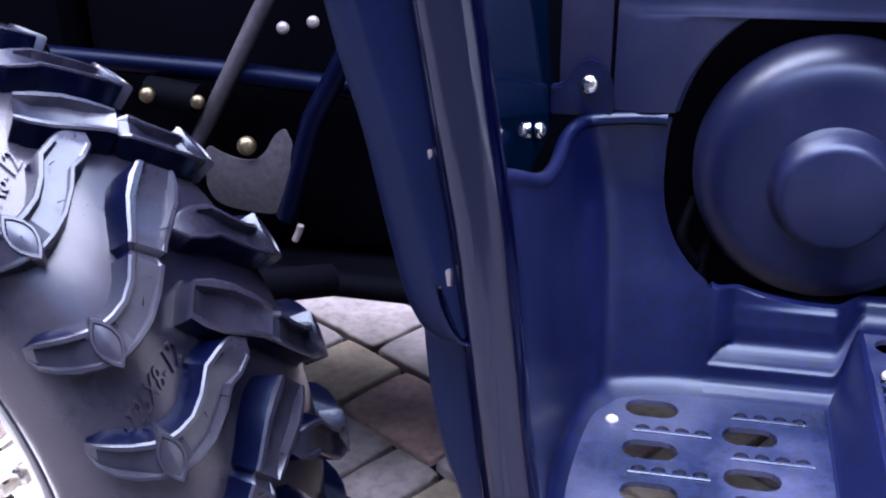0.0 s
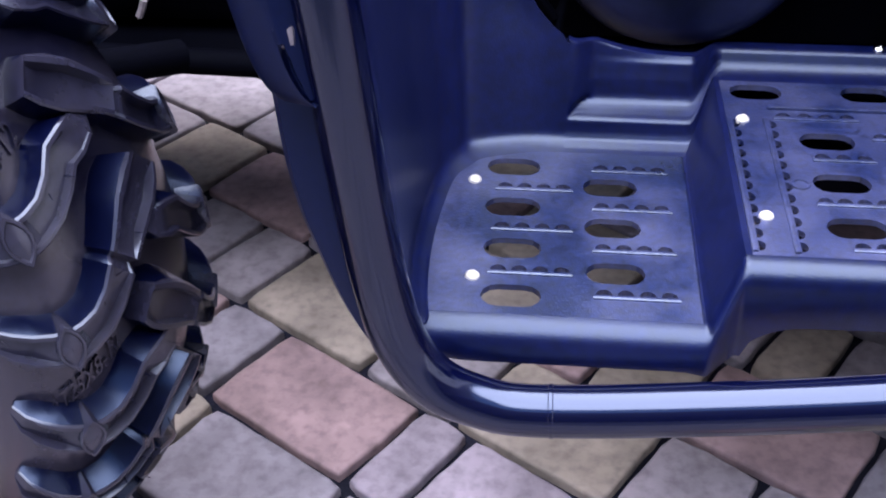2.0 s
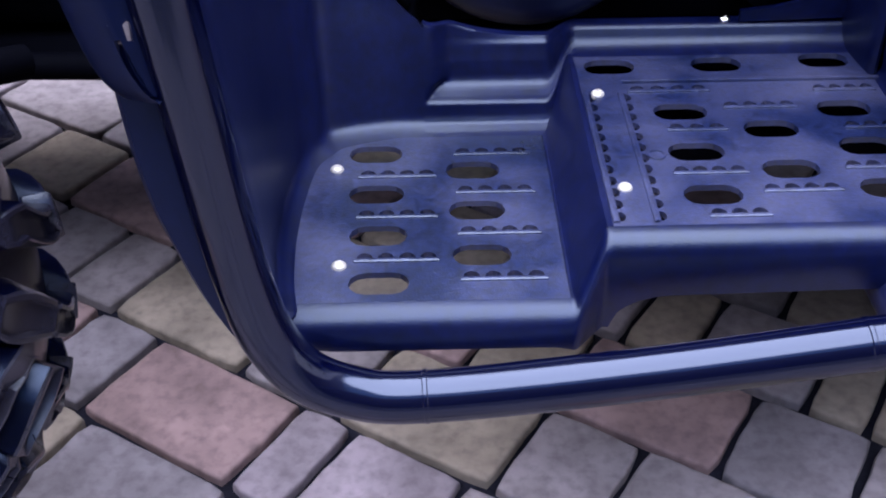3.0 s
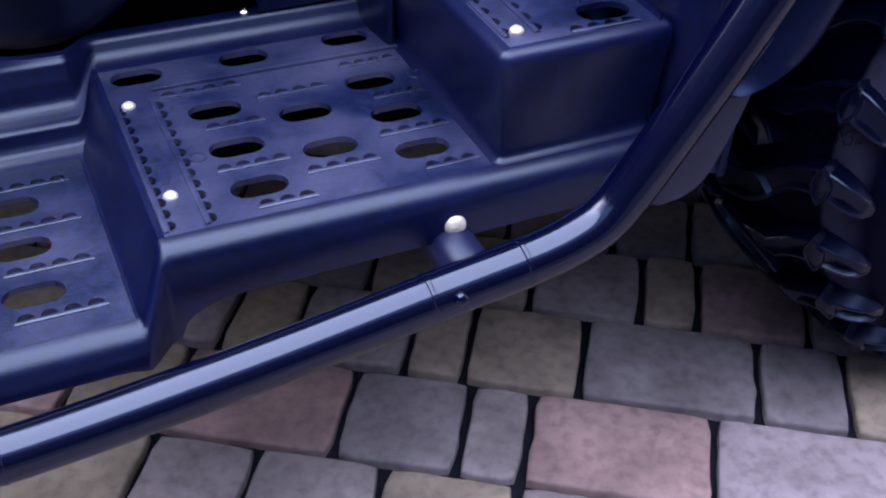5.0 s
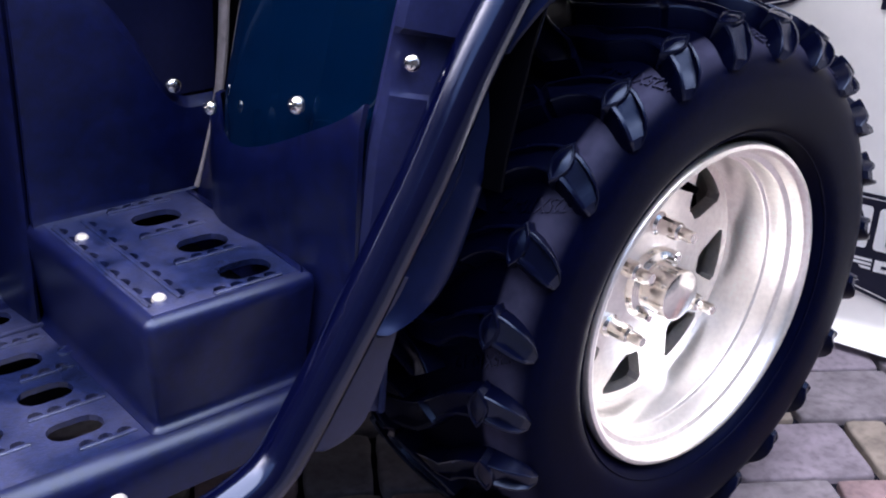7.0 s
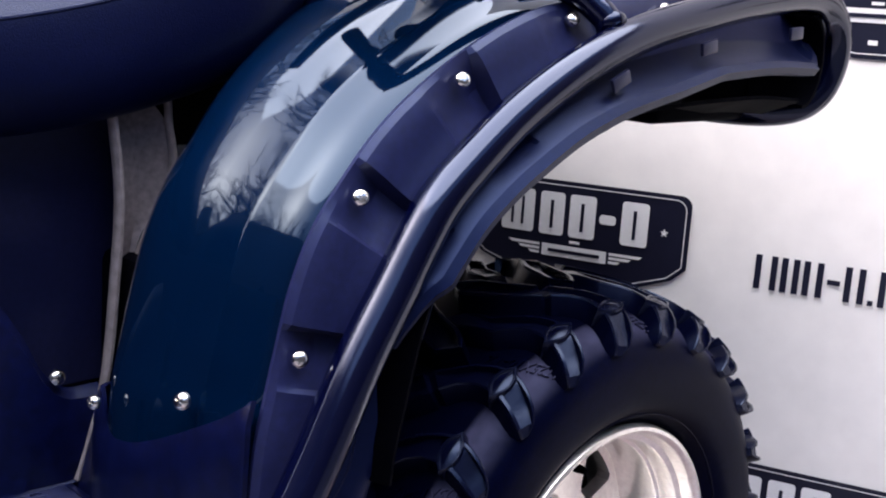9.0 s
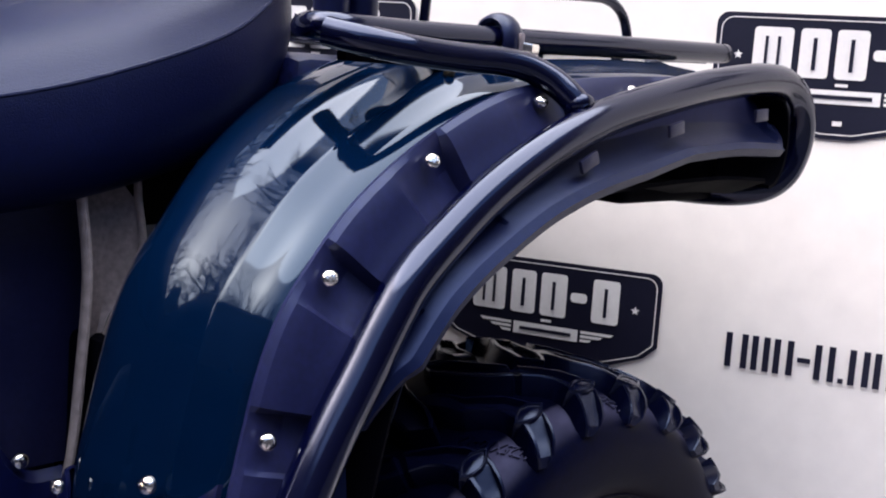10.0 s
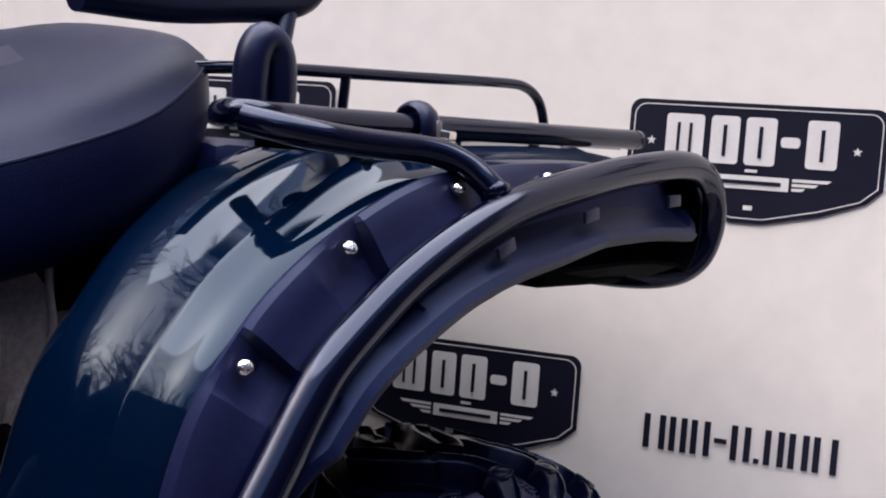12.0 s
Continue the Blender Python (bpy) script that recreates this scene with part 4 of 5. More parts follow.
# ---- suspension and frame behind the front wheel ----
chassis = tagged(under(new("chassis"), quad), "dark steel frame, links and bolts behind the front wheel")
part("shock_rod", tube([(-0.292, 1.20, 0.415), (-0.20, 1.20, 0.575), (-0.16, 1.2, 0.64)], 0.0085, 14), BRACKET, chassis, "worn grey shock rod")
part("frame_bar", tube([(-0.50, 1.215, 0.500), (-0.25, 1.21, 0.493), (-0.10, 1.205, 0.482)], 0.011, 12), RUBBER, chassis)
part("frame_bar", tube([(-0.118, 1.18, 0.530), (-0.1589, 1.182, 0.459), (-0.194, 1.184, 0.352)], 0.011, 12), RUBBER, chassis)
part("frame_bar", tube([(-0.45, 1.17, 0.300), (-0.2, 1.17, 0.290), (0.10, 1.17, 0.284)], 0.013, 12), BLACK, chassis)
rows = [[(x, 1.184 - 0.004 * math.sin(math.pi * k / 4), zt + (zb - zt) * k / 4) for k in range(5)] for x, zt, zb in ((-0.271, 0.412, 0.385), (-0.268, 0.424, 0.372), (-0.258, 0.419, 0.364), (-0.240, 0.413, 0.360), (-0.222, 0.413, 0.358), (-0.207, 0.424, 0.358), (-0.196, 0.442, 0.361), (-0.187, 0.446, 0.370), (-0.183, 0.432, 0.388))]
part("gusset", thick(sheet(spline_rows(rows, 3)), 0.005), BRACKET, chassis, "grey steel gusset plate")
screw(chassis, (-0.2247, 1.172, 0.4313), (0.3, -1, 0.3), 0.0095, BRASS, "bolt")
part("bush", tube([(-0.330, 1.19, 0.475), (-0.275, 1.185, 0.470)], 0.016, 14), BLACK, chassis)
screw(chassis, (-0.322, 1.17, 0.478), (0.2, -1, 0.2), 0.008, BRASS, "bolt")
screw(chassis, (-0.270, 1.17, 0.474), (0.2, -1, 0.2), 0.007, BRASS, "bolt")
screw(chassis, (-0.185, 1.19, 0.545), (0.2, -1, 0.2), 0.006, STEEL, "bolt")
screw(chassis, (-0.155, 1.19, 0.552), (0.2, -1, 0.2), 0.006, STEEL, "bolt")
part("lower_arm", tube(spline([(-0.330, 0.86, 0.40), (-0.26, 0.97, 0.375), (-0.20, 1.04, 0.345), (-0.13, 1.12, 0.32)], 5), 0.016, 12), BLACK, chassis)
part("knuckle", block(-0.345, -0.20, 0.845, 0.885, 0.44, 0.475, 0.012, 3), BRACKET, chassis, "grey steering knuckle")
part("brake_line", tube(spline([(-0.174, 1.168, 0.352), (-0.1765, 1.168, 0.344), (-0.181, 1.168, 0.335)], 4), 0.0036, 8), STEEL, chassis)

# ---- tube guard ----
guard = tagged(under(new("tube_guard"), quad), "glossy black painted tube guard along footwell and rear fender")
RUN = [(0.058, 0.735, 0.78), (0.070, 0.738, 0.70), (0.078, 0.742, 0.635), (0.086, 0.747, 0.570), (0.093, 0.752, 0.490), (0.100, 0.757, 0.410), (0.108, 0.759, 0.350), (0.119, 0.760, 0.305), (0.140, 0.760, 0.272),
       (0.172, 0.760, 0.255), (0.207, 0.760, 0.250), (0.284, 0.760, 0.256), (0.40, 0.760, 0.271), (0.520, 0.760, 0.290), (0.592, 0.760, 0.301), (0.630, 0.760, 0.311), (0.655, 0.760, 0.325), (0.677, 0.760, 0.352),
       (0.703, 0.760, 0.390), (0.740, 0.761, 0.445), (0.786, 0.762, 0.520), (0.826, 0.764, 0.592), (0.862, 0.765, 0.648), (0.884, 0.765, 0.683), (0.905, 0.765, 0.710), (0.945, 0.765, 0.743), (0.984, 0.765, 0.770),
       (1.035, 0.765, 0.797), (1.090, 0.765, 0.820), (1.150, 0.765, 0.838), (1.26, 0.765, 0.860), (1.345, 0.766, 0.872), (1.400, 0.766, 0.877), (1.446, 0.767, 0.875), (1.480, 0.768, 0.860), (1.500, 0.770, 0.834), (1.503, 0.774, 0.802),
       (1.494, 0.783, 0.774), (1.475, 0.803, 0.758), (1.452, 0.85, 0.752), (1.432, 0.95, 0.753), (1.41, 1.05, 0.755)]
part("main_tube", tube(spline(RUN, 6), lambda f: 0.0185 - 0.0017 * min(1.0, max(0.0, (f - 0.52) / 0.12)), 28), PAINT, guard)
for x, z, dx, dz in ((0.516, 0.2895, 1, 0.16), (0.588, 0.3005, 1, 0.16), (0.22, 0.2505, 1, 0.06)):
    d = Vector((dx, 0, dz)).normalized() * 0.0025
    c = Vector((x, 0.760, z))
    part("weld_bead", tube([c - d, c - d * 0.5, c + d * 0.5, c + d], lambda f: 0.0178 if f in (0, 1) else 0.0190, 28), PAINT, guard)
screw(guard, (0.532, 0.7410, 0.2985), (0, -1, 0.35), 0.005, PAINT)
BRACE = [(1.104, 0.772, 0.838), (1.098, 0.782, 0.850), (1.088, 0.795, 0.862), (1.070, 0.808, 0.871), (1.045, 0.817, 0.8745), (1.01, 0.824, 0.8750), (0.975, 0.830, 0.8765), (0.945, 0.836, 0.8790), (0.918, 0.850, 0.8830), (0.902, 0.875, 0.8880)]
part("brace", tube(spline(BRACE, 6), 0.0122, 18), PAINT, guard)
part("brace_foot", lathe([(0.0001, -0.004), (0.0135, -0.004), (0.0145, 0), (0.0125, 0.004), (0.0100, 0.006)], 16), PAINT, guard, at=facing((1.103, 0.7735, 0.8400), (0.1, 0.7, 0.7)))

# ---- rear fender ----
rear_fender = tagged(under(new("rear_fender"), quad), "glossy dark green rear fender with black bolted flare")
SEAM = [(0.760, 0.310), (0.762, 0.360), (0.764, 0.440), (0.767, 0.480), (0.772, 0.530), (0.779, 0.562), (0.787, 0.597), (0.799, 0.643), (0.816, 0.683), (0.840, 0.716), (0.875, 0.755), (0.919, 0.789), (0.967, 0.817), (1.018, 0.840), (1.068, 0.854), (1.15, 0.864), (1.25, 0.870), (1.34, 0.872), (1.42, 0.868)]
arc = [Vector((q.x, q.z)) for q in spline([(x, 0, z) for x, z in SEAM], 10)]
norm = []
for i in range(len(arc)):
    d = (arc[min(i + 1, len(arc) - 1)] - arc[max(i - 1, 0)]).normalized()
    norm.append(Vector((-d.y, d.x)))


def skin(section, i0=0, i1=None, shape=None):
    """Rows along the arch; section: (y, offset outwards from the arch)."""
    rows = []
    for i in range(i0, i1 if i1 is not None else len(arc)):
        rows.append([(arc[i].x + norm[i].x * (o + (shape(i, k) if shape else 0)), y, arc[i].y + norm[i].y * (o + (shape(i, k) if shape else 0))) for k, (y, o) in enumerate(section)])
    return rows


crown = [(0.816, -0.004), (0.821, 0.000), (0.834, 0.004), (0.848, 0.008), (0.858, 0.0140), (0.864, 0.0155), (0.880, 0.015), (0.905, 0.023), (0.93, 0.0285), (0.950, 0.0290), (0.965, 0.0265), (0.975, 0.022), (0.983, 0.014), (0.989, 0.002), (0.993, -0.018), (0.995, -0.050)]


def widened(rows):
    """Low down the painted skin ends in a rounded inner edge; higher up it runs on under the seat."""
    for row in rows:
        grow = 1 + 1.0 * min(1.0, max(0.0, (row[0][0] - 0.84) / 0.13))
        for k, (x, y, z) in enumerate(row):
            row[k] = (x, y if y < 0.94 else 0.94 + (y - 0.94) * grow, z)
    return rows


part("fender_skin", thick(sheet(widened(skin(crown, next(i for i in range(len(arc)) if arc[i].y > 0.484)))), 0.004), GREEN, rear_fender, "glossy dark green painted fender", angle=24)
# front face below the paint, down to the high step; its top edge dips under the green
def crown_at(y):
    for (ya, oa), (yb, ob_) in zip(crown, crown[1:]):
        if ya <= y <= yb:
            return oa + (ob_ - oa) * (y - ya) / (yb - ya)
    return 0.0


LOWER = [(0.8075, 0.566), (0.830, 0.549), (0.848, 0.538), (0.875, 0.5235), (0.903, 0.510), (0.925, 0.502), (0.946, 0.4985), (0.958, 0.5005), (0.966, 0.507), (0.973, 0.521), (0.985, 0.530), (1.005, 0.524), (1.025, 0.514), (1.043, 0.505)]
ys = [q.x for q in spline([(y, 0, z) for y, z in LOWER], 2)]
tops_ = [q.z for q in spline([(y, 0, z) for y, z in LOWER], 2)]
rows = []
for k in range(13):
    f = k / 12
    row = []
    for y, top in zip(ys, tops_):
        z = 0.335 + (top - 0.335) * f
        bulge = crown_at(min(y, 0.955)) if y < 0.955 else 0.029 - 0.040 * min(1.0, (y - 0.955) / 0.088) ** 1.5
        x = 0.7610 - 0.96 * bulge * min(1.0, 0.45 + 0.75 * f) - 0.010 * (1 - f) * (1 if y > 0.83 else 0.3) + 0.002 * f * f
        w = min(1.0, max(0.0, (y - 0.985) / 0.058))
        x = x * (1 - w) + float(np.interp(z, [q for _, q in STRIP], [p for p, _ in STRIP])) * w
        row.append((x + (0.004 if k == 12 else 0.0), y, z))
    rows.append(row)
part("lower_panel", thick(sheet(rows), 0.004), PLASTIC, rear_fender, "black panel below the green paint")
for at_, r in (((0.747, 0.866, 0.552), 0.0072), ((0.727, 0.960, 0.527), 0.006)):
    screw(rear_fender, at_, (-1, -0.35, 0.15), r)

SCREWS = [(0.769, 0.776, 0.609), (0.847, 0.803, 0.713), (0.947, 0.797, 0.800), (1.077, 0.800, 0.840), (1.205, 0.797, 0.863)]
spots = [min(range(len(arc)), key=lambda i: (arc[i] - Vector((q[0], q[2]))).length) for q in SCREWS]
spots[0] -= 2


def pocket(i, k):
    """Wedge-shaped recesses in the flare round the screws, deepest at their upper end and towards the tube."""
    for s in spots:
        d = i - s
        if -6 <= d <= 4:
            return (0.016 * min(1.0, (k - 2) / 4) if s < spots[3] else 0.006 * max(0.0, min(1.0, (k - 2) / 2, (7 - k) / 2))) * (0.25 + 0.75 * min(1.0, (d + 6) / 9))
    return 0.0


flare = [(0.8125, -0.004), (0.810, 0.001), (0.806, 0.0015), (0.801, -0.003), (0.797, -0.010), (0.794, -0.020), (0.791, -0.032), (0.787, -0.045), (0.780, -0.058), (0.770, -0.070), (0.759, -0.078), (0.750, -0.083), (0.746, -0.087), (0.749, -0.092), (0.76, -0.094)]
flare_rows = [[Vector(q) for q in row] for row in skin(flare, 0)]
for n_, row in enumerate(flare_rows):
    i = n_
    # pockets are sunk into the flare's side; towards the tail its side grows narrower
    deep = float(np.interp(arc[i].x, (0.84, 0.95, 1.05, 1.17, 1.24, 1.42), (1.0, 1.04, 1.03, 0.90, 0.77, 0.70)))
    for k in range(4, len(row)):
        row[k] = Vector((row[3].x + (row[k].x - row[3].x) * deep, row[k].y, row[3].z + (row[k].z - row[3].z) * deep))
    for k in range(3, 10):
        row[k].y += pocket(i, k)
# low down, the flare's outer part tucks in behind the tube
for row in flare_rows:
    f = min(1.0, max(0.0, (row[0][2] - 0.57) / 0.13))
    hold = row[8].copy()
    for k in range(9, len(row)):
        row[k] = hold + (row[k] - hold) * (0.12 + 0.88 * f)
    g = min(1.0, max(0.0, (row[0][2] - 0.40) / 0.13))
    for k in range(4, len(row)):
        row[k] = row[3] + (row[k] - row[3]) * (0.25 + 0.75 * g * g * (3 - 2 * g))
end = [Vector(q) for q in flare_rows[-1]]
mid = sum(end, Vector()) / len(end)
for c, dx in ((0.97, 0.010), (0.88, 0.022), (0.65, 0.033), (0.3, 0.038)):
    flare_rows.append([mid + (q - mid) * c + Vector((dx, 0.01, 0)) for q in end])
# the side gets the lit tone, the lip below the tube the shaded one
part("flare", thick(sheet([row[:9] for row in flare_rows]), 0.004), FLARE_LIT, rear_fender, "matte black bolted fender flare", angle=18)
part("flare_lip", thick(sheet([row[8:] for row in flare_rows]), 0.004), FLARE, rear_fender, "darker rolled lip of the flare, shade put into its colour", angle=18)
for (x, y, z), s in zip(SCREWS, spots):
    q = arc[s] + norm[s] * -0.012
    screw(rear_fender, (q.x, 0.7945, q.y), (norm[s].x * 0.55, -0.8, norm[s].y * 0.55), 0.0068)
for x, z, tilt in ((1.093, 0.7957, -24), (1.222, 0.8250, -12), (1.377, 0.8410, -5)):
    part("clip", block(-0.012, 0.012, -0.0012, 0.0025, -0.006, 0.006, 0.001), PANEL, rear_fender, at=pose(x, 0.7505, z, 0, tilt, 0))
# the tail: the flare turns round the end of the fender
tail = []
for k in range(13):
    a = math.pi * k / 12
    tail.append([(1.435 + 0.035 * math.sin(a), y, 0.765 + 0.050 * (1 + math.cos(a)) + dz) for y, dz in ((0.765, -0.002), (0.80, 0.0), (0.85, 0.0), (0.95, 0.004), (1.06, 0.008))])
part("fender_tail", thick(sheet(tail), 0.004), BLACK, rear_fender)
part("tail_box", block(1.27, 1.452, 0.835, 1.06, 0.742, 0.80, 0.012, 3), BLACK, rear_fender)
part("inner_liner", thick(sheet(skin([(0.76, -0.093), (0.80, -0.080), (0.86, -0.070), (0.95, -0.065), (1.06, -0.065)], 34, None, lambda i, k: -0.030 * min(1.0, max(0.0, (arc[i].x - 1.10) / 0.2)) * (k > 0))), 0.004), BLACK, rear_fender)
# mud guard behind the tube, in front of the rear tyre, and its lower flap
rows = []
for x, z, xe in ((0.912, 0.665, 0.930), (0.890, 0.63, 0.921), (0.867, 0.595, 0.910), (0.842, 0.55, 0.889), (0.813, 0.50, 0.870), (0.783, 0.450, 0.853), (0.767, 0.424, 0.840), (0.756, 0.408, 0.826), (0.749, 0.398, 0.804), (0.746, 0.393, 0.778)):
    w = xe - x
    rows.append([(x, 0.800, z), (x + 0.3 * w, 0.787, z - 0.001), (x + 0.55 * w, 0.778, z - 0.002), (x + 0.75 * w, 0.7755, z - 0.003), (x + 0.88 * w, 0.779, z - 0.003), (x + 0.96 * w, 0.788, z - 0.004), (xe, 0.803, z - 0.004), (xe, 0.84, z - 0.004)])
part("mud_guard", thick(sheet(spline_rows(rows, 4)), 0.004), FLARE, rear_fender, "soft black mud guard in front of the tyre")
rows = []
for x, z, xe in ((0.755, 0.430, 0.812), (0.748, 0.400, 0.795), (0.741, 0.378, 0.788), (0.733, 0.357, 0.781), (0.722, 0.335, 0.772), (0.712, 0.318, 0.763), (0.706, 0.309, 0.753), (0.704, 0.304, 0.740), (0.708, 0.302, 0.724)):
    w = xe - x
    rows.append([(x, 0.789, z), (x + 0.5 * w, 0.785, z - 0.001), (x + 0.9 * w, 0.786, z - 0.002), (xe, 0.792, z - 0.002), (xe, 0.83, z - 0.002)])
part("lower_guard", thick(sheet(spline_rows(rows, 4)), 0.004), PANEL, rear_fender, "dusty black lower flap")
# plain dark block added to fill the gap under the seat
part("seat_gap_filler", block(0.70, 0.98, 1.10, 1.52, 0.42, 0.765, 0.02), PLASTIC, chassis)
part("rear_body", block(0.985, 1.46, 1.01, 1.63, 0.78, 0.872, 0.02), PLASTIC, chassis, "black plastic body under the rack")
part("axle_housing", block(0.90, 1.42, 1.06, 1.5, 0.20, 0.50, 0.03), BLACK, chassis)
part("swing_arm", tube(spline([(0.80, 0.99, 0.24), (0.90, 0.96, 0.20), (1.00, 1.0, 0.22), (1.1, 1.04, 0.28)], 5), 0.02, 12), STEEL, chassis)
part("inner_fender", block(0.80, 0.84, 0.86, 1.20, 0.29, 0.62, 0.01), BLACK, chassis)

# ---- seat ----
seat = tagged(under(new("seat"), quad), "black vinyl seat with a stitched seam")
rows = []
for x, zb, zs, zt, yo in ((0.30, 0.735, 0.800, 0.855, 1.10), (0.45, 0.728, 0.800, 0.850, 1.075), (0.60, 0.730, 0.806, 0.858, 1.045), (0.717, 0.738, 0.822, 0.876, 1.025), (0.813, 0.757, 0.847, 0.903, 1.012), (0.912, 0.789, 0.883, 0.938, 1.010),
                          (0.978, 0.834, 0.922, 0.972, 1.030), (1.013, 0.872, 0.944, 0.985, 1.060), (1.033, 0.905, 0.955, 0.985, 1.100)):
    zb -= 0.014
    h = zs - zb
    near = [(x, yo + 0.060, zb), (x, yo + 0.020, zb + 0.004), (x, yo + 0.004, zb + 0.02), (x, yo - 0.004, zb + h * 0.5), (x, yo + 0.002, zs - 0.006), (x, yo + 0.006, zs), (x, yo + 0.011, zs + 0.004), (x, yo + 0.05, zs + (zt - zs) * 0.55), (x, yo + 0.12, zt - 0.008), (x, 1.32, zt)]
    rows.append(near + [(x, 2.64 - y, z) for _, y, z in near[-2::-1]])
bm = sheet([spline(r, 3) for r in spline_rows(rows, 5)])
bmesh.ops.holes_fill(bm, edges=[e for e in bm.edges if e.is_boundary])
part("cushion", bm, VINYL, seat)
part("piping", tube(spline([(0.30, 1.105, 0.800), (0.45, 1.080, 0.800), (0.60, 1.050, 0.806), (0.717, 1.030, 0.822), (0.813, 1.017, 0.847), (0.912, 1.015, 0.883), (0.978, 1.035, 0.922), (1.013, 1.065, 0.944)], 6), 0.0022, 8), VINYL, seat)
part("seat_base", block(0.35, 1.0, 1.09, 1.55, 0.70, 0.775, 0.02), BLACK, seat)

# ---- rear rack ----
rack = tagged(under(new("rear_rack"), quad), "black tubular rear rack with clamp and raised rail")
part("side_rail", tube(spline([(0.937, 0.945, 0.893), (0.912, 0.905, 0.893), (0.912, 0.886, 0.893), (0.930, 0.879, 0.893), (1.01, 0.880, 0.893), (1.25, 0.880, 0.899), (1.512, 0.880, 0.906)], 6), 0.0115, 16), PAINT, rack)
part("side_plate", block(0.925, 1.115, 0.876, 0.888, 0.866, 0.886, 0.002), BLACK, rack)
part("rail_end", lathe([(0.0001, -0.004), (0.006, -0.0035), (0.0105, -0.001), (0.0118, 0.003), (0.0118, 0.010)], 16), PAINT, rack, at=facing((1.512, 0.880, 0.906), (1, 0, 0.02)))
part("raised_rail", tube(spline([(0.985, 1.075, 0.935), (1.02, 1.04, 0.939), (1.05, 1.022, 0.9415), (1.085, 1.02, 0.944), (1.25, 1.02, 0.953), (1.42, 1.02, 0.963), (1.47, 1.02, 0.962), (1.50, 1.02, 0.948), (1.515, 1.02, 0.922), (1.518, 1.02, 0.905)], 6), 0.0062, 12), PAINT, rack)
part("rail_post", tube([(1.155, 1.02, 0.903), (1.158, 1.02, 0.948)], 0.0055, 10), PAINT, rack)
for y in (0.98, 1.10, 1.22, 1.34, 1.46):
    part("deck_bar", tube([(1.065, y, 0.897), (1.2, y, 0.899), (1.50, y, 0.904)], 0.0075, 10), PAINT, rack)
for x in (1.07, 1.20, 1.48):
    part("cross_bar", tube([(x, 0.885, 0.894 + 0.012 * (x - 0.93)), (x, 1.2, 0.894 + 0.012 * (x - 0.93)), (x, 1.70, 0.894 + 0.012 * (x - 0.93))], 0.0085, 10), PAINT, rack)
part("far_rail", tube([(0.90, 1.72, 0.893), (1.51, 1.72, 0.906)], 0.0115, 12), PAINT, rack)
clamp = tube(spline([(1.115, 0.866, 0.878), (1.115, 0.864, 0.895), (1.115, 0.870, 0.909), (1.115, 0.882, 0.914), (1.115, 0.895, 0.908), (1.115, 0.898, 0.893), (1.115, 0.896, 0.878)], 6), 0.0058, 12, flat=1.0)
bmesh.ops.scale(clamp, vec=(2.2, 1, 1), space=Matrix.Translation((-1.115, 0, 0)), verts=clamp.verts)
part("clamp", clamp, PLASTIC, rack, "black clamp strap round the rail")
part("clamp_band", block(1.117, 1.123, 0.8565, 0.8600, 0.880, 0.902, 0.001), STEEL, rack)
bolt = lathe([(0.0001, -0.010), (0.0085, -0.010), (0.0095, -0.008), (0.0095, -0.001), (0.0125, 0), (0.0125, 0.003)], 6)
part("clamp_bolt", bolt, CHROME, rack, at=facing((1.130, 0.858, 0.884), (0, -0.15, 1)), angle=25)
for x, y, z in ((0.918, 0.872, 0.878), (1.03, 0.86, 0.862), (1.075, 0.85, 0.858)):
    screw(rack, (x, y, z), (0, -0.5, -0.8), 0.0055, BRASS, "bolt")
loop = spline([(0.941, 0.915, 0.890), (0.941, 0.915, 0.922), (0.943, 0.915, 0.941), (0.950, 0.915, 0.954), (0.962, 0.915, 0.954), (0.970, 0.915, 0.942), (0.973, 0.915, 0.922), (0.973, 0.915, 0.890)], 6)
part("backrest_loop", tube(loop, 0.0152, 18), PLASTIC, rack, "rubber-covered upright loop on the rack")

backrest = tagged(under(new("backrest"), quad), "black padded backrest arm above the rack")
part("backrest_arm", tube(spline([(0.86, 1.05, 0.985), (0.95, 1.05, 0.990), (1.03, 1.05, 1.003), (1.10, 1.05, 1.018), (1.125, 1.05, 1.045), (1.13, 1.05, 1.10)], 6), lambda f: 0.016 + 0.012 * f, 16), PLASTIC, backrest)
part("backrest_post", tube([(1.05, 1.02, 0.895), (1.07, 1.03, 0.95), (1.10, 1.05, 1.02)], 0.012, 12), PLASTIC, backrest)

# ---- banner ----
BD, BN = Vector((0.340, -0.940, 0.0)), Vector((-0.940, -0.340, 0.0))
B0 = Vector((1.745, 0.90, 0.0))


def on_banner(s, z, lift=0.0):
    return B0 + BD * s + Vector((0, 0, z)) + BN * (lift + 0.004 * math.sin(3.1 * s + 1.7 * z) * math.cos(2.3 * z))


rows = []
for k in range(61):
    s = -1.4 + 2.8 * k / 60
    col = []
    for j in range(41):
        z = 1.9 - 1.86 * j / 40
        col.append(on_banner(s, z))
    for j in range(1, 9):
        a = radians(80 * j / 8)
        col.append(on_banner(s, 0.04 - 0.030 * math.sin(a), 0.045 * (1 - math.cos(a)) + 0.01 * j / 8 * math.sin(5 * s)))
    rows.append(col)
banner = thing("banner", "white printed vinyl backdrop banner with repeated dark badges", "banner", B0)
part("banner_sheet", thick(sheet(rows), 0.0012), BANNER, banner, "white vinyl sheet curling on the ground")


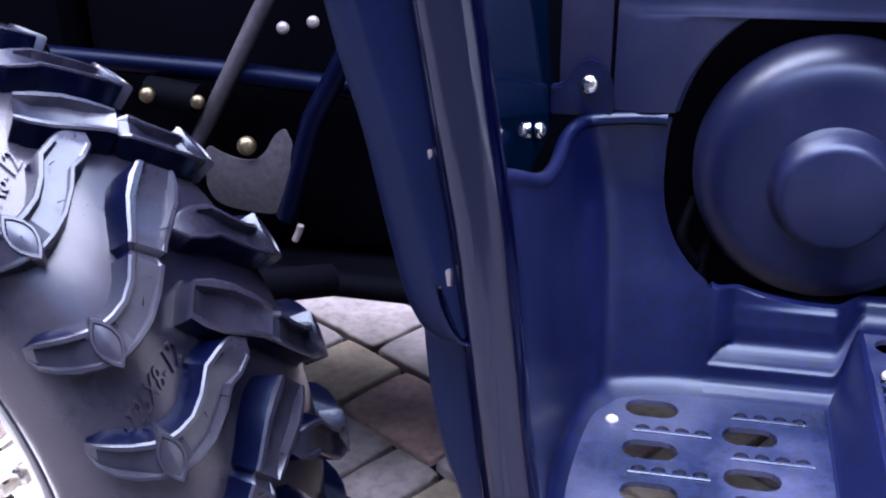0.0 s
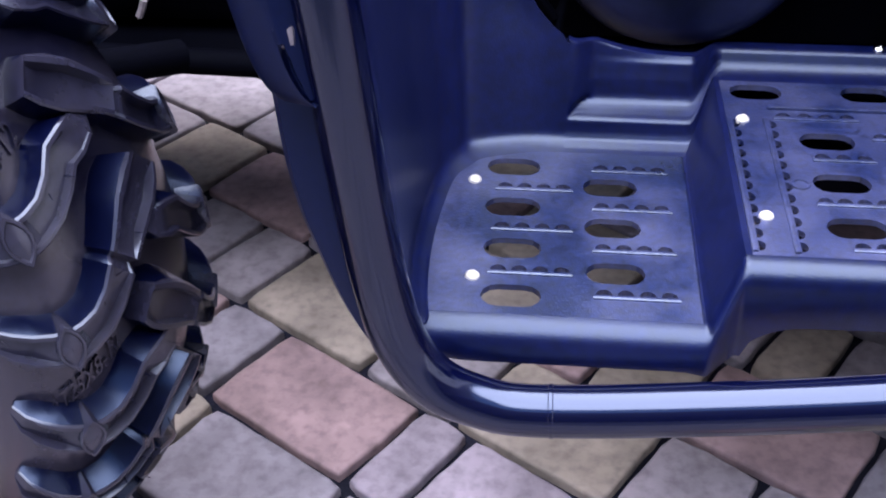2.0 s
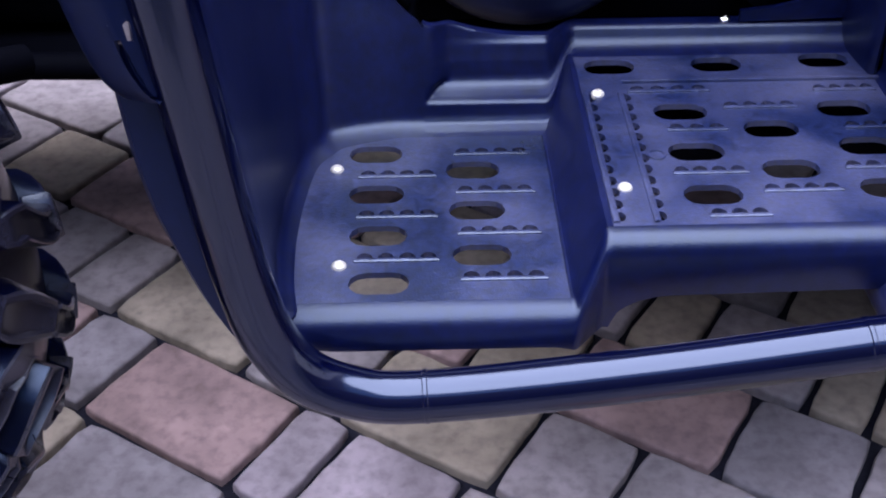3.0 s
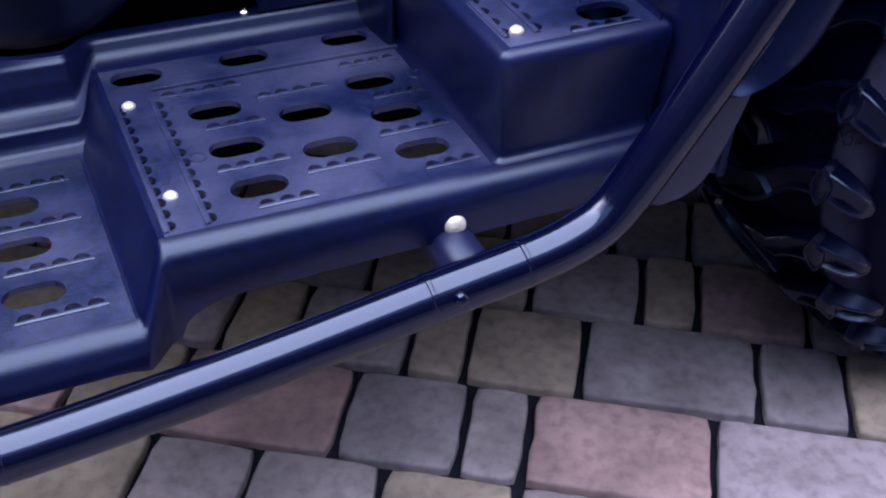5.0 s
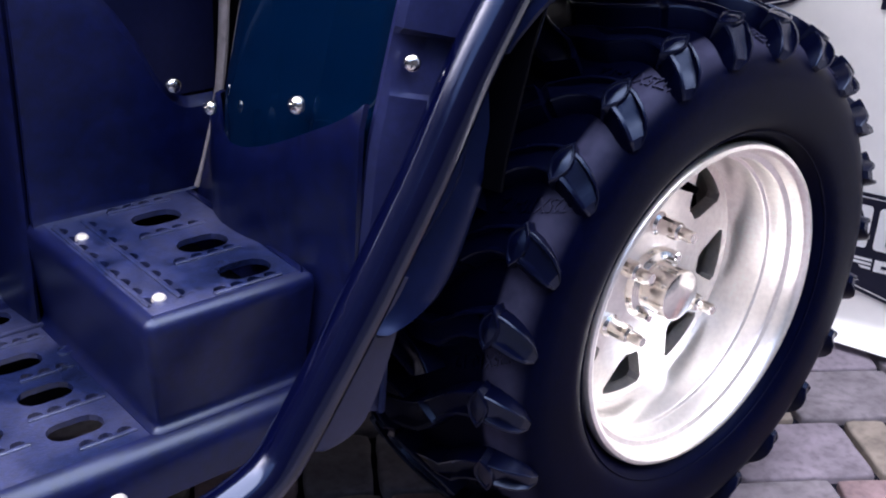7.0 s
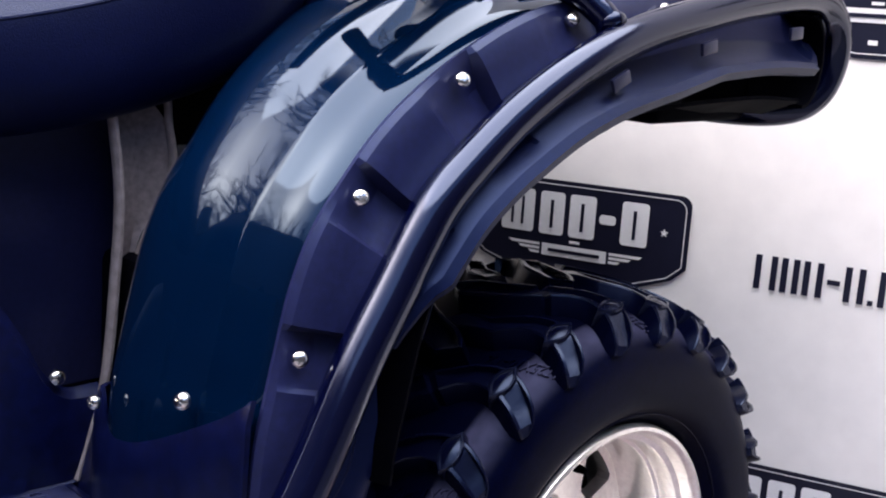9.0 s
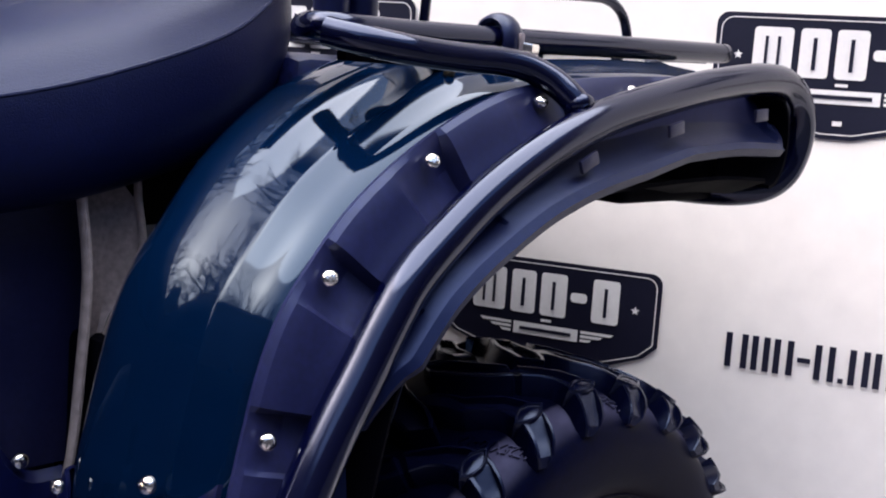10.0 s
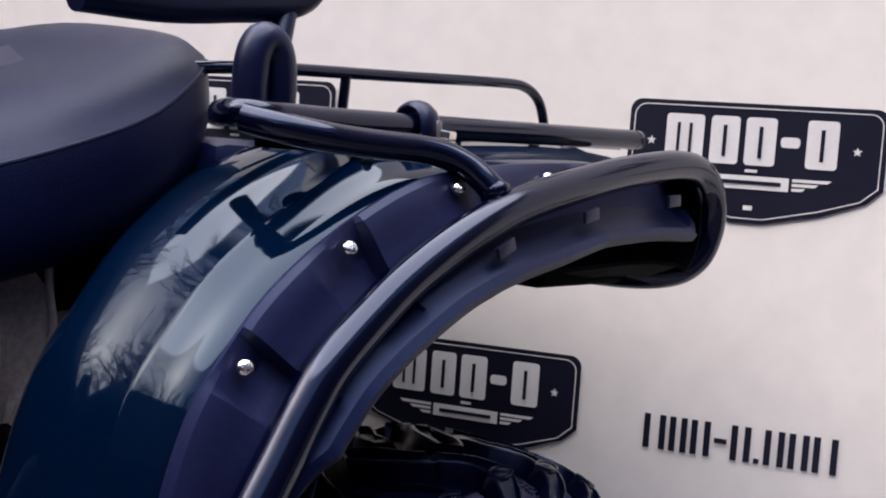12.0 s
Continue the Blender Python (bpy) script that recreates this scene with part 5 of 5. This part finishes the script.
def print_shape(parent, name, outline, s0, z0, lift, mat, grid=0.03):
    """A flat printed shape that follows the banner's sheet."""
    bm = bmesh.new()
    f = bm.faces.new([bm.verts.new((s, z, 0)) for s, z in outline])
    bmesh.ops.triangulate(bm, faces=[f])
    for _ in range(2):
        bmesh.ops.subdivide_edges(bm, edges=[e for e in bm.edges if e.calc_length() > grid], cuts=1, use_grid_fill=True)
        bmesh.ops.triangulate(bm, faces=[g for g in bm.faces if len(g.verts) > 3])
    for v in bm.verts:
        v.co = on_banner(s0 + v.co.x, z0 + v.co.y, lift)
    return part(name, bm, mat, parent, angle=60)


def rect(a, b, c, d):
    return [(a, b), (c, b), (c, d), (a, d)]


def rounded(a, b, c, d, r, n=5):
    out = []
    for cx, cy, st in ((c - r, b + r, -90), (c - r, d - r, 0), (a + r, d - r, 90), (a + r, b + r, 180)):
        out += [(cx + r * math.cos(radians(st + 90 * k / n)), cy + r * math.sin(radians(st + 90 * k / n))) for k in range(n + 1)]
    return out


def shield(w, top, side, tip, r=0.016):
    out = [(w - r + r * math.sin(radians(a)), top - r + r * math.cos(radians(a))) for a in range(0, 91, 15)]
    out += [(w, side), (w - 0.02, side - 0.018), (w * 0.55, tip + 0.018), (0.02, tip + 0.002)]
    return out + [(-x, y) for x, y in out[::-1]]


def badge(s0, z0):
    b = under(new("badge"), banner)
    tagged(b, "dark shield badge with white block shapes")
    print_shape(b, "shield", shield(0.168, 0.080, -0.025, -0.082), s0, z0, 0.0040, PRINT)
    line = shield(0.161, 0.0735, -0.0225, -0.0755)
    for a, c in zip(line, line[1:] + line[:1]):
        d = Vector((c[0] - a[0], c[1] - a[1]))
        if d.length < 0.004:
            continue
        nrm = Vector((-d.y, d.x)).normalized() * 0.0007
        print_shape(b, "outline", [(a[0] + nrm.x, a[1] + nrm.y), (c[0] + nrm.x, c[1] + nrm.y), (c[0] - nrm.x, c[1] - nrm.y), (a[0] - nrm.x, a[1] - nrm.y)], s0, z0, 0.0052, PRINT_WHITE, 0.2)
    for x0, x1, lo, hi in ((-0.117, -0.066, -0.002, 0.062), (-0.057, -0.019, -0.002, 0.062), (-0.011, 0.029, -0.002, 0.062), (0.035, 0.060, 0.024, 0.038), (0.068, 0.108, -0.002, 0.062)):
        print_shape(b, "block_mark", rounded(x0, lo, x1, hi, 0.005, 3), s0, z0, 0.0052, PRINT_WHITE, 0.2)
    for x0, x1 in ((-0.102, -0.098), (-0.086, -0.082), (-0.0405, -0.0355), (0.0065, 0.0115), (0.0855, 0.0905)):
        print_shape(b, "block_gap", rect(x0, 0.008, x1, 0.050), s0, z0, 0.0064, PRINT, 0.2)
    for x in (-0.136, 0.132):
        star = [((0.0065 if k % 2 == 0 else 0.0028) * math.sin(math.pi * k / 5) + x, (0.0065 if k % 2 == 0 else 0.0028) * math.cos(math.pi * k / 5) + 0.024) for k in range(10)]
        print_shape(b, "star", star, s0, z0, 0.0052, PRINT_WHITE, 0.2)
    print_shape(b, "ribbon", [(-0.050, -0.034), (0.050, -0.034), (0.050, -0.016), (-0.050, -0.016)], s0, z0, 0.0052, PRINT_WHITE, 0.2)
    print_shape(b, "text_bar", rect(-0.040, -0.0275, 0.040, -0.0225), s0, z0, 0.0064, PRINT, 0.2)
    print_shape(b, "text_bar", rect(-0.008, -0.0115, 0.008, -0.0075), s0, z0, 0.0052, PRINT_WHITE, 0.2)
    print_shape(b, "text_bar", rect(-0.006, -0.062, 0.006, -0.056), s0, z0, 0.0052, PRINT_WHITE, 0.2)
    for sgn in (-1, 1):
        for k in range(3):
            x0, x1, z = 0.054, 0.104 - 0.016 * k, -0.0165 - 0.0062 * k
            print_shape(b, "wing_bar", [(sgn * x0, z), (sgn * x1, z + 0.0005), (sgn * (x1 - 0.005), z - 0.0038), (sgn * x0, z - 0.0038)][::sgn], s0, z0, 0.0052, PRINT_WHITE, 0.2)


def address_bars(s0, z0):
    """A line of dark letter-sized bars."""
    b = tagged(under(new("printed_line"), banner), "line of dark printed bars")
    x = -0.127
    for w, lo, hi in ((0.030, -0.024, 0.024), (0.024, -0.024, 0.024), (0.026, -0.024, 0.024), (0.017, -0.004, 0.003), (0.026, -0.024, 0.024), (0.007, -0.024, -0.017), (0.026, -0.024, 0.024), (0.026, -0.024, 0.024), (0.031, -0.024, 0.024)):
        if hi - lo > 0.03:
            t = 0.0085
            for o in (rect(x, lo, x + t, hi), rect(x + w - t, lo, x + w, hi)):
                print_shape(b, "text_bar", o, s0, z0, 0.0040, PRINT, 0.2)
        else:
            print_shape(b, "text_bar", rect(x, lo, x + w, hi), s0, z0, 0.0040, PRINT, 0.2)
        x += w + 0.0055


for j, z0 in enumerate((0.155, 0.522, 0.890, 1.26)):
    for k in range(-2, 2):
        sb = 0.053 + 0.786 * k + (-0.375 if j % 2 else 0.0)
        sa = sb + 0.390
        for s_, fn in ((sb, badge), (sa, address_bars)):
            if -1.15 < s_ < 0.55:
                fn(s_, z0 - (0.010 if fn is address_bars else 0.0))

# ---- paving ----
paving = tagged(new("paving"), "tumbled concrete block paving in grey, rose and straw", "paving", kind="structure")
TH = radians(-33.5)
PU, PV = Vector((math.cos(TH), math.sin(TH), 0)), Vector((-math.sin(TH), math.cos(TH), 0))
PITCH, V0, GAP = 0.124, 0.897, 0.0068
TONES = {"g": (0.151, 0.129, 0.140), "d": (0.130, 0.113, 0.128), "p": (0.184, 0.123, 0.125), "y": (0.172, 0.140, 0.114), "l": (0.162, 0.134, 0.155)}
# joints along some rows, and the colour of the stone after each: grey, dark grey, pink, yellow, lilac
KNOWN = {
    -2: ((-0.82, "y"), (-0.636, "d"), (-0.46, "g")),
    -1: ((-0.746, "d"), (-0.660, "p"), (-0.472, "l"), (-0.410, "l"), (-0.285, "g"), (-0.11, "g"), (0.01, "y")),
    0: ((-0.92, "d"), (-0.82, "g"), (-0.738, "y"), (-0.56, "g"), (-0.440, "y"), (-0.265, "g"), (-0.163, "g"), (-0.043, "y"), (0.08, "g"), (0.26, "l")),
    1: ((-1.06, "y"), (-0.940, "p"), (-0.765, "g"), (-0.64, "y"), (-0.46, "p"), (-0.370, "y"), (-0.272, "p"), (-0.097, "d"), (0.020, "g"), (0.082, "p"), (0.258, "l"), (0.435, "g"), (0.56, "l")),
    2: ((-1.205, "g"), (-1.009, "d"), (-0.89, "g"), (-0.71, "p"), (-0.59, "y"), (-0.41, "g"), (-0.250, "y"), (-0.178, "g"), (-0.054, "y"), (0.007, "y"), (0.125, "d"), (0.303, "d"), (0.392, "y"), (0.518, "y"), (0.58, "g")),
    3: ((-1.30, "y"), (-1.12, "g"), (-0.30, "g"), (-0.120, "y"), (0.060, "g"), (0.181, "y"), (0.243, "p"), (0.360, "g"), (0.48, "y"), (0.60, "g")),
    4: ((-0.10, "y"), (0.02, "p"), (0.145, "d"), (0.234, "d"), (0.36, "g")),
}
rng = random.Random(7)


def stone_mesh(length, width, seed):
    """One tumbled stone, its worn top at z = 0, edges rounded and nicked."""
    r = random.Random(seed)
    bm = bmesh.new()
    nx, ny = max(4, round(length / 0.018)), 6
    lx, ly = length / 2, width / 2
    ring = []
    pts = [(-lx + 2 * lx * k / nx, -ly) for k in range(nx)] + [(lx, -ly + 2 * ly * k / ny) for k in range(ny)] + [(lx - 2 * lx * k / nx, ly) for k in range(nx)] + [(-lx, ly - 2 * ly * k / ny) for k in range(ny)]
    jit = [(r.gauss(0, 0.0006), r.gauss(0, 0.0006)) for _ in pts]
    layers = []
    for inset, z in ((0.0, -0.030), (0.0002, -0.0045), (0.0009, -0.0016), (0.0024, -0.0004), (0.0055, 0.0)):
        row = []
        for (x, y), (jx, jy) in zip(pts, jit):
            corner = 1.0 if abs(abs(x) - lx) < 1e-6 and abs(abs(y) - ly) < 1e-6 else 0.0
            sx, sy = (lx - inset - 0.0022 * corner) / lx, (ly - inset - 0.0022 * corner) / ly
            row.append(bm.verts.new((x * sx + jx, y * sy + jy, z + r.uniform(-0.0004, 0.0004))))
        layers.append(row)
    m = len(pts)
    for a, b in zip(layers, layers[1:]):
        for k in range(m):
            bm.faces.new((a[k], a[(k + 1) % m], b[(k + 1) % m], b[k]))
    bm.faces.new(layers[-1])
    shade(bm, 50)
    me = bpy.data.meshes.new("paver")
    bm.to_mesh(me)
    bm.free()
    me.materials.append(STONE)
    return me


CACHE = {}


def lay(row, u0, u1, tone, near=True, pile=None):
    length = u1 - u0 - GAP
    key = (round(length, 3), rng.randrange(3))
    if key not in CACHE:
        CACHE[key] = stone_mesh(length, PITCH - GAP, hash(key) % 9973)
    at_ = PU * ((u0 + u1) / 2) + PV * (V0 + PITCH * (row + 0.5))
    ob = new("paver", CACHE[key])
    shadeby = rng.uniform(0.90, 1.10)
    ob.color = (*[c * shadeby for c in tone], 1)
    return under(ob, paving, Matrix.Translation(at_ + Vector((0, 0, rng.uniform(-0.0015, 0.0015)))) @ Matrix.Rotation(TH + rng.uniform(-0.012, 0.012), 4, "Z") @ Matrix.Rotation(rng.uniform(-0.008, 0.008), 4, "X"))


REST = ([], [])


def lay_far(row, u0, u1):
    """A plain stone of the paving further off, added to one joined mesh."""
    verts, faces = REST
    base = len(verts)
    v0 = V0 + PITCH * row + GAP / 2
    for inset, z in ((0.0, -0.012), (0.0006, -0.002), (0.004, 0.0)):
        for u, v in ((u0 + GAP / 2 + inset, v0 + inset), (u1 - GAP / 2 - inset, v0 + inset), (u1 - GAP / 2 - inset, v0 + PITCH - GAP - inset), (u0 + GAP / 2 + inset, v0 + PITCH - GAP - inset)):
            p = PU * u + PV * v
            verts.append((p.x, p.y, z))
    for ring in (0, 4):
        for k in range(4):
            faces.append((base + ring + k, base + ring + (k + 1) % 4, base + ring + 4 + (k + 1) % 4, base + ring + 4 + k))
    faces.append((base + 8, base + 9, base + 10, base + 11))


for row in range(-44, 44):
    known = sorted(KNOWN.get(row, ()))
    u = -5.6 + rng.uniform(0, 0.18)
    while u < 5.6:
        w = rng.choice((0.063, 0.122, 0.122, 0.180, 0.180)) + rng.uniform(-0.003, 0.003)
        tone = rng.choice("ggdlpylg")
        here = [i for i, (ku, _) in enumerate(known) if abs(ku - u) < 1e-6]
        after = [ku for ku, _ in known if ku > u + 1e-6]
        if here:
            tone = known[here[0]][1]
        if after:
            if here and after[0] - u < 0.24:
                w = after[0] - u
            elif u + w > after[0] - 0.05:
                w = after[0] - u
        c = PU * (u + w / 2) + PV * (V0 + PITCH * (row + 0.5))
        if -0.75 < c.x < 2.05 and 0.50 < c.y < 2.05:
            lay(row, u, u + w, TONES[tone])
        elif -4.0 < c.x < 4.1 and -0.10 < c.y < 4.8:
            lay_far(row, u, u + w)
        u += w
me = bpy.data.meshes.new("far_paving")
me.from_pydata(*[REST[0], [], REST[1]])
me.materials.append(STONE)
far_paving = tagged(under(new("far_paving", me), paving), "more of the same paving round about", kind="stuff")
far_paving.color = (0.150, 0.134, 0.146, 1)
